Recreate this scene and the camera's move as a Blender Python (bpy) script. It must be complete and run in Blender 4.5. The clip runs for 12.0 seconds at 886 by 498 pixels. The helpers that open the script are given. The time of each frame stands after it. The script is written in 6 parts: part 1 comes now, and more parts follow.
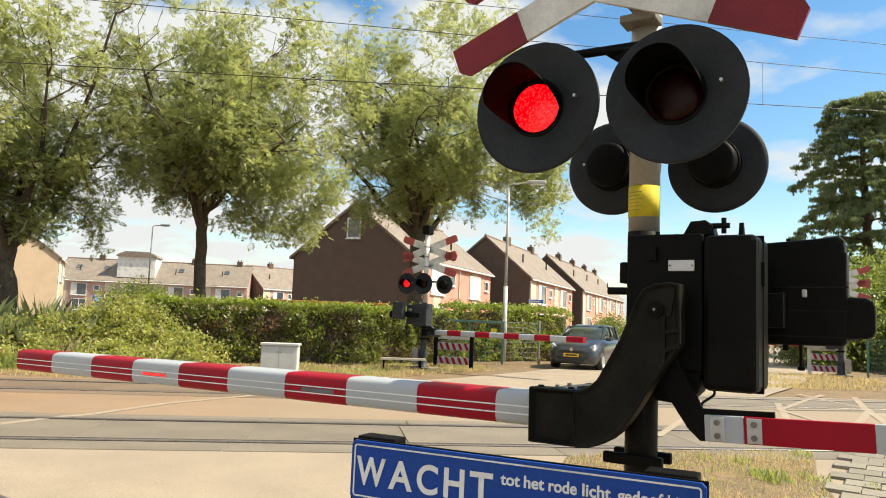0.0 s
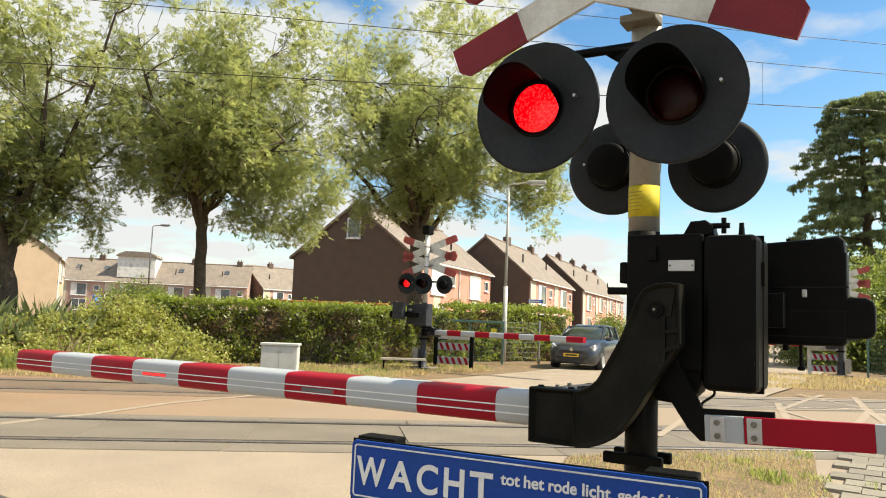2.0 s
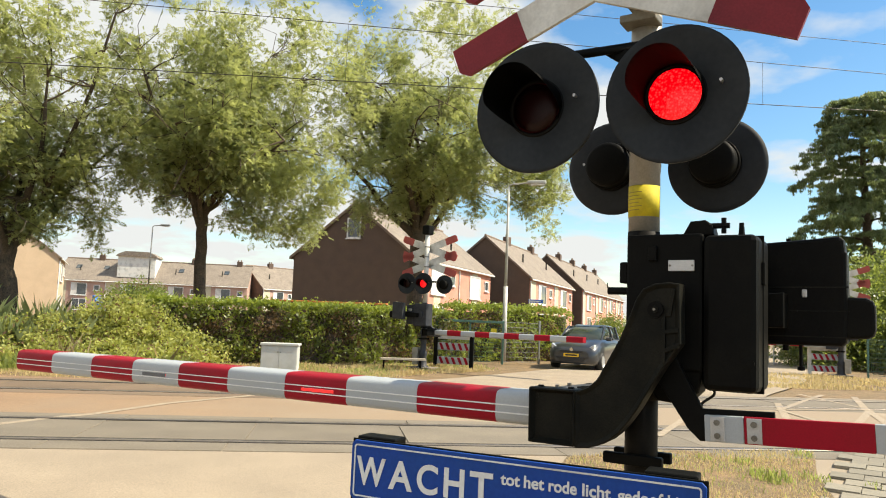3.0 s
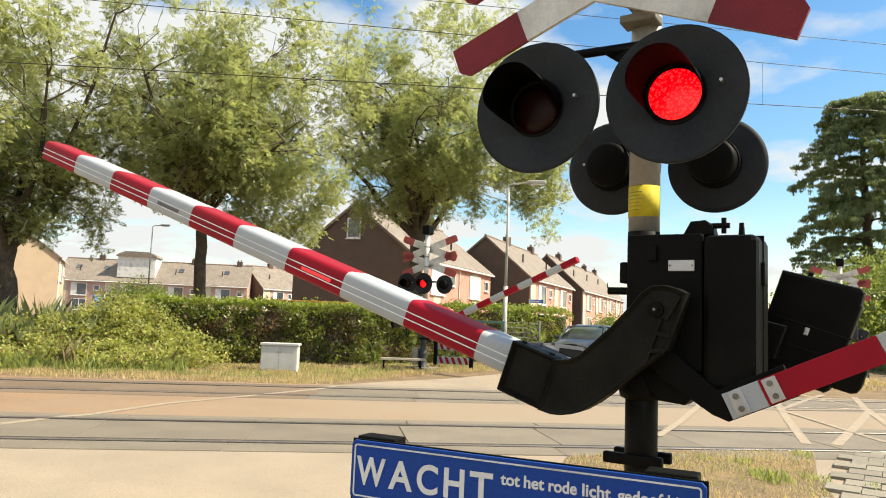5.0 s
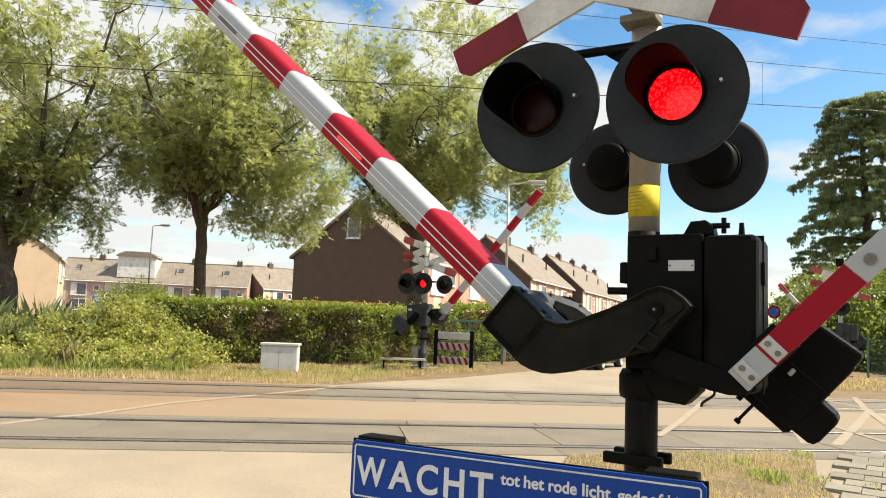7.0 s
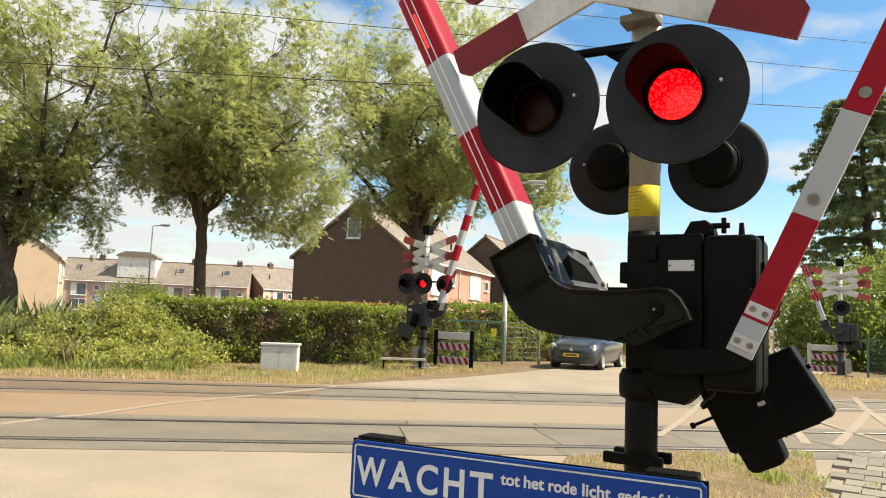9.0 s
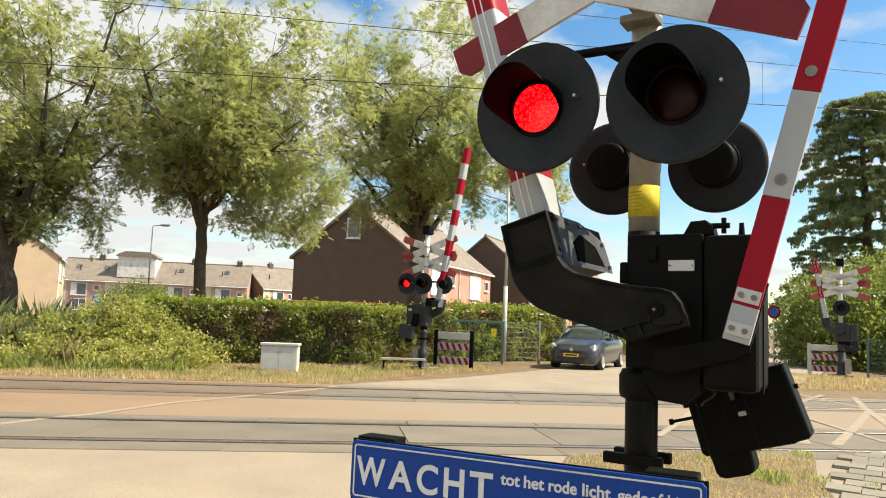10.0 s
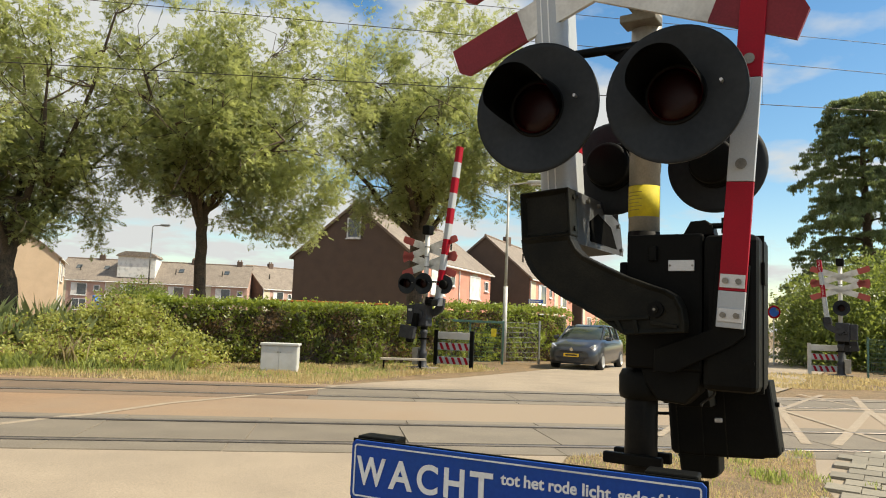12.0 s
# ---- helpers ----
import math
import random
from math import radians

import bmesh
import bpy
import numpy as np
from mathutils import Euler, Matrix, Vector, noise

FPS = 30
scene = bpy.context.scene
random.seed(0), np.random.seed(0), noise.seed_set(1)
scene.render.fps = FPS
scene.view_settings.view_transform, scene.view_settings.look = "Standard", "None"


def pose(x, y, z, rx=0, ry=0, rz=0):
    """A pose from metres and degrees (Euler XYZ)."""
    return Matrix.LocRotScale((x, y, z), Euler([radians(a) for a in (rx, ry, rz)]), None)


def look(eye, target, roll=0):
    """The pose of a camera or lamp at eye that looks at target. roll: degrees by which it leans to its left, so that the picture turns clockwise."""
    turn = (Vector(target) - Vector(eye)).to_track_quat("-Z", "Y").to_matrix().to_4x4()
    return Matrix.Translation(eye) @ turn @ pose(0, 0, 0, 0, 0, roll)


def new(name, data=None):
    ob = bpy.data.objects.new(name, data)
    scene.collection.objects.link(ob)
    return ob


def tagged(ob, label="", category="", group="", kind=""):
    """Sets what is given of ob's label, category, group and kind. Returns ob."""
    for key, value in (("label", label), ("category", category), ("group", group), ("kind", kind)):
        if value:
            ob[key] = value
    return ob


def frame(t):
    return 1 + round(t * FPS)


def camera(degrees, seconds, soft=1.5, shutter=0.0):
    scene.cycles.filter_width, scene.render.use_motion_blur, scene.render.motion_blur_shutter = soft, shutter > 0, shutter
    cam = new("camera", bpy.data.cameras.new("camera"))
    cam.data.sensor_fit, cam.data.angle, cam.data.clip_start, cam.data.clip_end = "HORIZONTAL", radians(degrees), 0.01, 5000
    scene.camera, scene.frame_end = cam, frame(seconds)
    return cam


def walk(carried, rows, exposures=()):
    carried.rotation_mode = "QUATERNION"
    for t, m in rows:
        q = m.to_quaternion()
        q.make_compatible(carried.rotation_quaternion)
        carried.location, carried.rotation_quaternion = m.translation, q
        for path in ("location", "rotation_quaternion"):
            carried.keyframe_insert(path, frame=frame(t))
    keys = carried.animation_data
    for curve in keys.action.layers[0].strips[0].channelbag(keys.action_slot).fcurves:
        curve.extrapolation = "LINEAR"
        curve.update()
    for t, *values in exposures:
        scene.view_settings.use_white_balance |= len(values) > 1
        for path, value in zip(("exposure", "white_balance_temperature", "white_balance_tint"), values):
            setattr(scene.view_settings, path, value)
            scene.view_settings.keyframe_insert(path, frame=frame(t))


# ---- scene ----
TRACK_TURN = 8.2           # degrees by which the rails lean from the x axis
ROAD_TURN = 31.9           # degrees by which the road leans from the y axis
RAIL_LEVEL = 0.08          # height of the crossing surface over the land around

cam = camera(62.18, 12.0, soft=1.05)
CAM_POSE = Matrix.Translation((0, 0, 1.5)) @ pose(0, 0, 0, 95.41, 0, 0) @ pose(0, 0, 0, 0, 0, 2.3)
walk(cam, [(0, CAM_POSE), (12, CAM_POSE)],
     exposures=[(t, e, 7350, 6) for t, e in ((0, 0.79), (3.2, 0.79), (5.0, 0.83), (7.2, 0.84), (9.0, 0.78), (10.8, 0.80), (11.6, 0.80), (12, 0.53))])

# ---- world, sun ----
SUN_AZ, SUN_EL = 95.0, 48.0     # degrees clockwise from +y, and above the horizon
world = bpy.data.worlds.new("world")
scene.world = world
world.use_nodes = True
wn, wl = world.node_tree.nodes, world.node_tree.links
wn.clear()
sky = wn.new("ShaderNodeTexSky")
sky.sky_type, sky.sun_disc = "NISHITA", False
sky.sun_elevation, sky.sun_rotation = radians(SUN_EL), radians(SUN_AZ)
sky.air_density, sky.dust_density, sky.ozone_density = 1.0, 0.6, 1.0
tc = wn.new("ShaderNodeTexCoord")
sep = wn.new("ShaderNodeSeparateXYZ")
wl.new(tc.outputs["Generated"], sep.inputs[0])
# flatten the direction on a cloud layer so that clouds get smaller towards the horizon
addz = wn.new("ShaderNodeMath"); addz.operation = "ADD"; addz.inputs[1].default_value = 0.16
wl.new(sep.outputs["Z"], addz.inputs[0])
dx = wn.new("ShaderNodeMath"); dx.operation = "DIVIDE"
dy = wn.new("ShaderNodeMath"); dy.operation = "DIVIDE"
wl.new(sep.outputs["X"], dx.inputs[0]); wl.new(addz.outputs[0], dx.inputs[1])
wl.new(sep.outputs["Y"], dy.inputs[0]); wl.new(addz.outputs[0], dy.inputs[1])
comb = wn.new("ShaderNodeCombineXYZ")
wl.new(dx.outputs[0], comb.inputs[0]); wl.new(dy.outputs[0], comb.inputs[1]); comb.inputs[2].default_value = 3.1
cn = wn.new("ShaderNodeTexNoise")
cn.inputs["Scale"].default_value, cn.inputs["Detail"].default_value, cn.inputs["Roughness"].default_value = 1.7, 10, 0.52
wl.new(comb.outputs[0], cn.inputs["Vector"])
cr = wn.new("ShaderNodeValToRGB")
cr.color_ramp.elements[0].position, cr.color_ramp.elements[1].position = 0.43, 0.56
# more cloud low down
low = wn.new("ShaderNodeMapRange")
low.inputs["From Min"].default_value, low.inputs["From Max"].default_value = 0.0, 0.42
low.inputs["To Min"].default_value, low.inputs["To Max"].default_value = 0.05, 0.0
wl.new(sep.outputs["Z"], low.inputs["Value"])
cadd = wn.new("ShaderNodeMath"); cadd.operation = "ADD"
wl.new(cn.outputs["Fac"], cadd.inputs[0]); wl.new(low.outputs[0], cadd.inputs[1])
# the cloud bank is thicker on one side of the sky
bank = wn.new("ShaderNodeMath"); bank.operation = "MULTIPLY_ADD"; bank.inputs[1].default_value = -0.22
wl.new(sep.outputs["X"], bank.inputs[0]); wl.new(cadd.outputs[0], bank.inputs[2])
wl.new(bank.outputs[0], cr.inputs[0])
cmix = wn.new("ShaderNodeMixRGB")
cmix.inputs[2].default_value = (6.0, 6.4, 7.1, 1)
gain = wn.new("ShaderNodeHueSaturation")
gain.inputs["Saturation"].default_value, gain.inputs["Value"].default_value = 1.35, 1.55
wl.new(sky.outputs[0], gain.inputs["Color"])
wl.new(cr.outputs[0], cmix.inputs[0]); wl.new(gain.outputs[0], cmix.inputs[1])
bg = wn.new("ShaderNodeBackground")
bg.inputs["Strength"].default_value = 0.08
wl.new(cmix.outputs[0], bg.inputs["Color"])
wo = wn.new("ShaderNodeOutputWorld")
wl.new(bg.outputs[0], wo.inputs["Surface"])

sun_data = bpy.data.lights.new("sun", "SUN")
sun_data.energy, sun_data.angle, sun_data.color = 5.0, radians(0.55), (1.0, 0.93, 0.82)
sun = new("sun", sun_data)
_s = Vector((math.sin(radians(SUN_AZ)) * math.cos(radians(SUN_EL)), math.cos(radians(SUN_AZ)) * math.cos(radians(SUN_EL)), math.sin(radians(SUN_EL))))
sun.matrix_world = look(_s * 60, (0, 0, 0))


# ---- materials ----
def material(name, colour, rough=0.6, metal=0.0, spread=0.12, scale=6.0, fine=60.0, bump=0.1, second=None, wear=0.0, spec=0.5, glass=0.0, per_piece=0.0, islands=0.0, coat=0.0):
    """Colour with two scales of variation, stains towards a second colour and fine relief."""
    m = bpy.data.materials.new(name)
    m.use_nodes = True
    nt, ln = m.node_tree.nodes, m.node_tree.links
    b = nt["Principled BSDF"]
    b.inputs["Roughness"].default_value, b.inputs["Metallic"].default_value = rough, metal
    b.inputs["Specular IOR Level"].default_value = spec
    b.inputs["Coat Weight"].default_value = coat
    co = nt.new("ShaderNodeTexCoord")
    n1 = nt.new("ShaderNodeTexNoise"); n1.inputs["Scale"].default_value, n1.inputs["Detail"].default_value = scale, 5
    n2 = nt.new("ShaderNodeTexNoise"); n2.inputs["Scale"].default_value, n2.inputs["Detail"].default_value = fine, 3
    ln.new(co.outputs["Object"], n1.inputs["Vector"]); ln.new(co.outputs["Object"], n2.inputs["Vector"])
    mx = nt.new("ShaderNodeMixRGB")
    c2 = second or tuple(c * 0.6 for c in colour)
    mx.inputs[1].default_value, mx.inputs[2].default_value = (*colour, 1), (*c2, 1)
    rp = nt.new("ShaderNodeValToRGB")
    rp.color_ramp.elements[0].position, rp.color_ramp.elements[1].position = 0.48 - wear * 0.3, 0.78 - wear * 0.1
    ln.new(n1.outputs["Fac"], rp.inputs[0]); ln.new(rp.outputs[0], mx.inputs[0])
    hs = nt.new("ShaderNodeHueSaturation")
    val = nt.new("ShaderNodeMapRange")
    val.inputs["From Min"].default_value, val.inputs["From Max"].default_value = 0.3, 0.7
    val.inputs["To Min"].default_value, val.inputs["To Max"].default_value = 1 - spread, 1 + spread
    ln.new(n2.outputs["Fac"], val.inputs["Value"])
    source = val.outputs[0]
    for amount, node, socket in ((per_piece, "ShaderNodeObjectInfo", "Random"), (islands, "ShaderNodeNewGeometry", "Random Per Island")):
        if amount:
            oi = nt.new(node)
            mr = nt.new("ShaderNodeMapRange")
            mr.inputs["To Min"].default_value, mr.inputs["To Max"].default_value = 1 - amount, 1 + amount
            ln.new(oi.outputs[socket], mr.inputs["Value"])
            mu = nt.new("ShaderNodeMath"); mu.operation = "MULTIPLY"
            ln.new(source, mu.inputs[0]); ln.new(mr.outputs[0], mu.inputs[1])
            source = mu.outputs[0]
    ln.new(source, hs.inputs["Value"]); ln.new(mx.outputs[0], hs.inputs["Color"])
    ln.new(hs.outputs[0], b.inputs["Base Color"])
    if bump:
        bp = nt.new("ShaderNodeBump"); bp.inputs["Strength"].default_value, bp.inputs["Distance"].default_value = bump, 0.01
        ln.new(n2.outputs["Fac"], bp.inputs["Height"]); ln.new(bp.outputs[0], b.inputs["Normal"])
    if glass:
        b.inputs["Transmission Weight"].default_value = glass
    return m


def leaf_material(name, dark, light, through_colour, gloss=0.45, thin=0.45):
    m = bpy.data.materials.new(name)
    m.use_nodes = True
    nt, ln = m.node_tree.nodes, m.node_tree.links
    b = nt["Principled BSDF"]
    b.inputs["Roughness"].default_value = gloss
    b.inputs["Specular IOR Level"].default_value = 0.55
    geo = nt.new("ShaderNodeNewGeometry")
    co = nt.new("ShaderNodeTexCoord")
    big = nt.new("ShaderNodeTexNoise"); big.inputs["Scale"].default_value = 0.9
    ln.new(co.outputs["Object"], big.inputs["Vector"])
    ad = nt.new("ShaderNodeMath"); ad.operation = "MULTIPLY_ADD"; ad.inputs[1].default_value = 0.55
    ln.new(geo.outputs["Random Per Island"], ad.inputs[0]); ln.new(big.outputs["Fac"], ad.inputs[2])
    sb = nt.new("ShaderNodeMath"); sb.operation = "SUBTRACT"; sb.inputs[1].default_value = 0.25
    ln.new(ad.outputs[0], sb.inputs[0])
    mx = nt.new("ShaderNodeMixRGB")
    mx.inputs[1].default_value, mx.inputs[2].default_value = (*dark, 1), (*light, 1)
    ln.new(sb.outputs[0], mx.inputs[0]); ln.new(mx.outputs[0], b.inputs["Base Color"])
    tr = nt.new("ShaderNodeBsdfTranslucent"); tr.inputs["Color"].default_value = (*through_colour, 1)
    ms = nt.new("ShaderNodeMixShader"); ms.inputs[0].default_value = thin
    ln.new(b.outputs[0], ms.inputs[1]); ln.new(tr.outputs[0], ms.inputs[2])
    ln.new(ms.outputs[0], nt["Material Output"].inputs["Surface"])
    return m


def glow(name, colour, strength, spots=0.0):
    m = bpy.data.materials.new(name)
    m.use_nodes = True
    nt, ln = m.node_tree.nodes, m.node_tree.links
    b = nt["Principled BSDF"]
    b.inputs["Base Color"].default_value, b.inputs["Roughness"].default_value = (*[c * 0.3 for c in colour], 1), 0.3
    b.inputs["Emission Color"].default_value, b.inputs["Emission Strength"].default_value = (*colour, 1), strength
    if spots:
        co = nt.new("ShaderNodeTexCoord")
        vo = nt.new("ShaderNodeTexVoronoi"); vo.inputs["Scale"].default_value = spots
        ln.new(co.outputs["Object"], vo.inputs["Vector"])
        rp = nt.new("ShaderNodeValToRGB")
        rp.color_ramp.elements[0].position, rp.color_ramp.elements[1].position = 0.12, 0.55
        rp.color_ramp.elements[0].color = (colour[0], colour[1] + 0.03, colour[2] + 0.025, 1)
        rp.color_ramp.elements[1].color = (colour[0] * 0.5, colour[1] * 0.5, colour[2] * 0.5, 1)
        ln.new(vo.outputs["Distance"], rp.inputs[0]); ln.new(rp.outputs[0], b.inputs["Emission Color"])
    return m


M = {}
M["black"] = material("black_painted_metal", (0.0026, 0.0028, 0.0026), 0.55, 0.0, 0.25, 5, 90, 0.08, (0.0065, 0.0065, 0.005), 0.3, spec=0.09)
M["arm"] = material("dark_green_cast_metal", (0.0045, 0.005, 0.0038), 0.55, 0.0, 0.3, 7, 120, 0.2, (0.014, 0.013, 0.009), 0.4, spec=0.12)
M["board"] = material("matt_black_board", (0.014, 0.017, 0.020), 0.6, 0.0, 0.10, 5, 40, 0.03, (0.022, 0.026, 0.030), 0.45, spec=0.2)
M["pole"] = material("grey_galvanised_pole", (0.30, 0.29, 0.26), 0.5, 0.3, 0.1, 8, 120, 0.06, (0.22, 0.21, 0.18), 0.3)
M["black_pole"] = material("black_pole_paint", (0.004, 0.004, 0.0037), 0.5, 0.0, 0.25, 6, 90, 0.08, (0.011, 0.010, 0.008), 0.2, spec=0.1)
M["red"] = material("red_retroreflective", (0.29, 0.003, 0.016), 0.5, 0.0, 0.08, 3, 150, 0.03, (0.23, 0.006, 0.014), 0.1, spec=0.18)
M["faded_red"] = material("faded_red_paint", (0.19, 0.020, 0.030), 0.5, 0.0, 0.12, 4, 90, 0.04, (0.14, 0.016, 0.024), 0.2, spec=0.2)
M["white"] = material("white_retroreflective", (0.35, 0.38, 0.405), 0.5, 0.0, 0.05, 3, 150, 0.03, (0.38, 0.40, 0.41), 0.15)
M["trim"] = material("pale_trim", (0.72, 0.74, 0.74), 0.4, 0.0, 0.04, 5, 90, 0.02)
M["dirty_white"] = material("dirty_white_paint", (0.6, 0.6, 0.57), 0.5, 0.0, 0.08, 4, 60, 0.04, (0.42, 0.41, 0.38), 0.25)
M["alu"] = material("brushed_aluminium", (0.48, 0.49, 0.50), 0.45, 0.7, 0.08, 8, 160, 0.05, (0.5, 0.5, 0.5), 0.2)
# dull aluminium, darker than the bright one to hold the clamp's shade
M["dull_alu"] = material("dull_shaded_aluminium", (0.14, 0.145, 0.155), 0.68, 0.2, 0.15, 8, 140, 0.06, (0.09, 0.095, 0.10), 0.4)
M["steel"] = material("worn_steel", (0.20, 0.19, 0.17), 0.4, 0.8, 0.15, 20, 200, 0.1)
M["blue"] = material("blue_enamel", (0.003, 0.045, 0.27), 0.5, 0.0, 0.08, 5, 80, 0.02, (0.005, 0.05, 0.22), 0.15, spec=0.2)
M["sign_white"] = material("white_lettering", (0.62, 0.65, 0.66), 0.4, 0.0, 0.06, 8, 80, 0.02)
# black without reflections, for the dark inside of the clamp cut-out
M["hollow_black"] = material("dark_hollow_black", (0.004, 0.004, 0.004), 1.0, 0.0, 0.2, 8, 90, 0.1, (0.007, 0.007, 0.006), 0.3, spec=0.02)
# far castings: dark paint lifted to grey, distance haze put into the colour
M["hazed_black"] = material("hazed_dark_casting", (0.022, 0.024, 0.029), 0.55, 0.0, 0.25, 6, 60, 0.1, (0.045, 0.046, 0.05), 0.35, spec=0.3)
# faded red made lighter and warmer for sunlight on the far cross boards
M["cross_red_sunlit"] = material("sunlit_faded_red", (0.36, 0.062, 0.05), 0.5, 0.0, 0.12, 4, 90, 0.04, (0.28, 0.05, 0.045), 0.3)
M["yellow"] = material("yellow_label", (0.55, 0.45, 0.02), 0.75, 0.0, 0.06, 10, 90, 0.02)
M["yellow_print"] = material("label_print", (0.25, 0.2, 0.03), 0.5)
M["lens_dark"] = material("dark_red_lens", (0.012, 0.002, 0.002), 0.3, 0.0, 0.15, 60, 140, 0.15, (0.008, 0.002, 0.002), 0.2, spec=0.15)
M["lit"] = glow("lit_red_lens", (1.0, 0.0, 0.008), 1.15, 85.0)
M["lit_bar"] = glow("lit_red_bar", (1.0, 0.02, 0.025), 0.9)
M["rubber"] = material("black_rubber", (0.012, 0.012, 0.012), 0.7, 0, 0.1, 10, 90, 0.1)
M["chrome"] = material("chrome", (0.7, 0.7, 0.7), 0.12, 1.0, 0.02, 5, 20, 0.0)
M["asphalt"] = material("asphalt", (0.325, 0.262, 0.19), 0.9, 0, 0.26, 0.9, 90, 0.3, (0.25, 0.203, 0.15), 0.45)
M["rust_asphalt"] = material("rust_stained_asphalt", (0.27, 0.168, 0.094), 0.9, 0, 0.3, 0.5, 60, 0.4, (0.20, 0.13, 0.08), 0.4)
# the rust stain thins out along the track
_m = M["rust_asphalt"].node_tree
_p = _m.nodes["Principled BSDF"]
_old = _p.inputs["Base Color"].links[0].from_socket
_tc = _m.nodes.new("ShaderNodeTexCoord"); _sx = _m.nodes.new("ShaderNodeSeparateXYZ"); _ns = _m.nodes.new("ShaderNodeTexNoise")
_ns.inputs["Scale"].default_value, _ns.inputs["Detail"].default_value = 0.8, 6
_ma = _m.nodes.new("ShaderNodeMath"); _ma.operation = "MULTIPLY_ADD"; _ma.inputs[1].default_value = 6.0
_mr = _m.nodes.new("ShaderNodeMapRange"); _mr.inputs["From Min"].default_value, _mr.inputs["From Max"].default_value = -4.0, 3.5
_mx = _m.nodes.new("ShaderNodeMixRGB"); _mx.inputs[2].default_value = (0.27, 0.208, 0.145, 1)
_m.links.new(_tc.outputs["Object"], _sx.inputs[0]); _m.links.new(_tc.outputs["Object"], _ns.inputs["Vector"])
_m.links.new(_ns.outputs["Fac"], _ma.inputs[0]); _m.links.new(_sx.outputs["X"], _ma.inputs[2])
_m.links.new(_ma.outputs[0], _mr.inputs["Value"]); _m.links.new(_mr.outputs[0], _mx.inputs[0])
_m.links.new(_old, _mx.inputs[1]); _m.links.new(_mx.outputs[0], _p.inputs["Base Color"])
M["concrete"] = material("crossing_concrete", (0.195, 0.165, 0.124), 0.85, 0, 0.2, 1.3, 70, 0.3, (0.145, 0.122, 0.093), 0.5, per_piece=0.06)
M["rust_concrete"] = material("rust_stained_concrete", (0.185, 0.128, 0.083), 0.85, 0, 0.2, 0.6, 70, 0.3, (0.125, 0.09, 0.062), 0.5, per_piece=0.08)
M["joint"] = material("dark_joint", (0.03, 0.026, 0.022), 0.95, 0, 0.2, 8, 60, 0.3)
M["paving"] = material("concrete_paving", (0.25, 0.222, 0.168), 0.85, 0, 0.18, 9, 70, 0.3, (0.20, 0.18, 0.14), 0.5, per_piece=0.16)
M["line"] = material("worn_road_paint", (0.36, 0.295, 0.215), 0.8, 0, 0.2, 9, 60, 0.2, (0.27, 0.215, 0.155), 0.85)
M["rail"] = material("worn_rail_steel", (0.26, 0.22, 0.185), 0.42, 0.7, 0.1, 12, 90, 0.05)
M["soil"] = material("dry_soil", (0.23, 0.15, 0.08), 0.95, 0, 0.5, 1.8, 38, 1.0, (0.13, 0.095, 0.05), 0.6)
M["land"] = material("far_land", (0.13, 0.15, 0.06), 0.95, 0, 0.2, 0.2, 5, 0.3, (0.2, 0.18, 0.1), 0.5)
M["bark"] = material("bark", (0.105, 0.072, 0.047), 0.9, 0, 0.5, 5, 26, 1.0, (0.05, 0.04, 0.028), 0.5)
# dark brick carries the gables' shade, salmon brick the sun on the fronts
M["brick_dark_shaded"] = material("dark_and_shaded_brick", (0.115, 0.075, 0.055), 0.85, 0, 0.16, 1.5, 26, 0.3, (0.09, 0.06, 0.047), 0.4)
M["brick_red"] = material("sunlit_salmon_brick", (0.58, 0.27, 0.20), 0.85, 0, 0.12, 1.0, 22, 0.25, (0.48, 0.22, 0.165), 0.3)
M["brick_pink"] = material("pale_pink_brick", (0.50, 0.33, 0.27), 0.85, 0, 0.1, 1.0, 22, 0.2, (0.43, 0.28, 0.23), 0.3)
M["brick_yellow"] = material("pale_yellow_brick", (0.58, 0.435, 0.295), 0.85, 0, 0.10, 1.0, 22, 0.2, (0.50, 0.37, 0.25), 0.3)
M["render"] = material("cream_panel", (0.62, 0.56, 0.40), 0.7, 0, 0.05, 1.5, 20, 0.05)
M["tiles"] = material("weathered_roof_tiles", (0.245, 0.205, 0.165), 0.85, 0, 0.35, 1.2, 9, 0.6, (0.18, 0.148, 0.12), 0.6)
M["tile_ridge"] = material("ridge_tiles", (0.22, 0.165, 0.125), 0.85, 0, 0.2, 3, 9, 0.4)
M["upvc"] = material("white_window_frame", (0.74, 0.74, 0.72), 0.45, 0, 0.03, 3, 20, 0.02)
M["pane"] = material("window_glass", (0.05, 0.06, 0.065), 0.06, 0, 0.2, 1, 3, 0.0, (0.10, 0.11, 0.11), 0.3, spec=0.9)
M["curtain"] = material("white_shutter", (0.72, 0.71, 0.67), 0.7, 0, 0.05, 2, 30, 0.05)
M["grey_cabinet"] = material("light_grey_cabinet", (0.52, 0.52, 0.50), 0.5, 0, 0.05, 4, 50, 0.04, (0.44, 0.44, 0.41), 0.3)
M["fence"] = material("green_fence_paint", (0.06, 0.14, 0.11), 0.5, 0, 0.1, 6, 60, 0.05)
M["grey_fence"] = material("galvanised_fence", (0.34, 0.34, 0.33), 0.45, 0.6, 0.1, 6, 60, 0.05)
M["lamp_grey"] = material("dark_grey_column", (0.17, 0.175, 0.17), 0.5, 0.2, 0.08, 4, 50, 0.03)
M["lamp_post"] = material("pale_grey_column", (0.5, 0.49, 0.45), 0.5, 0.1, 0.06, 4, 50, 0.03)
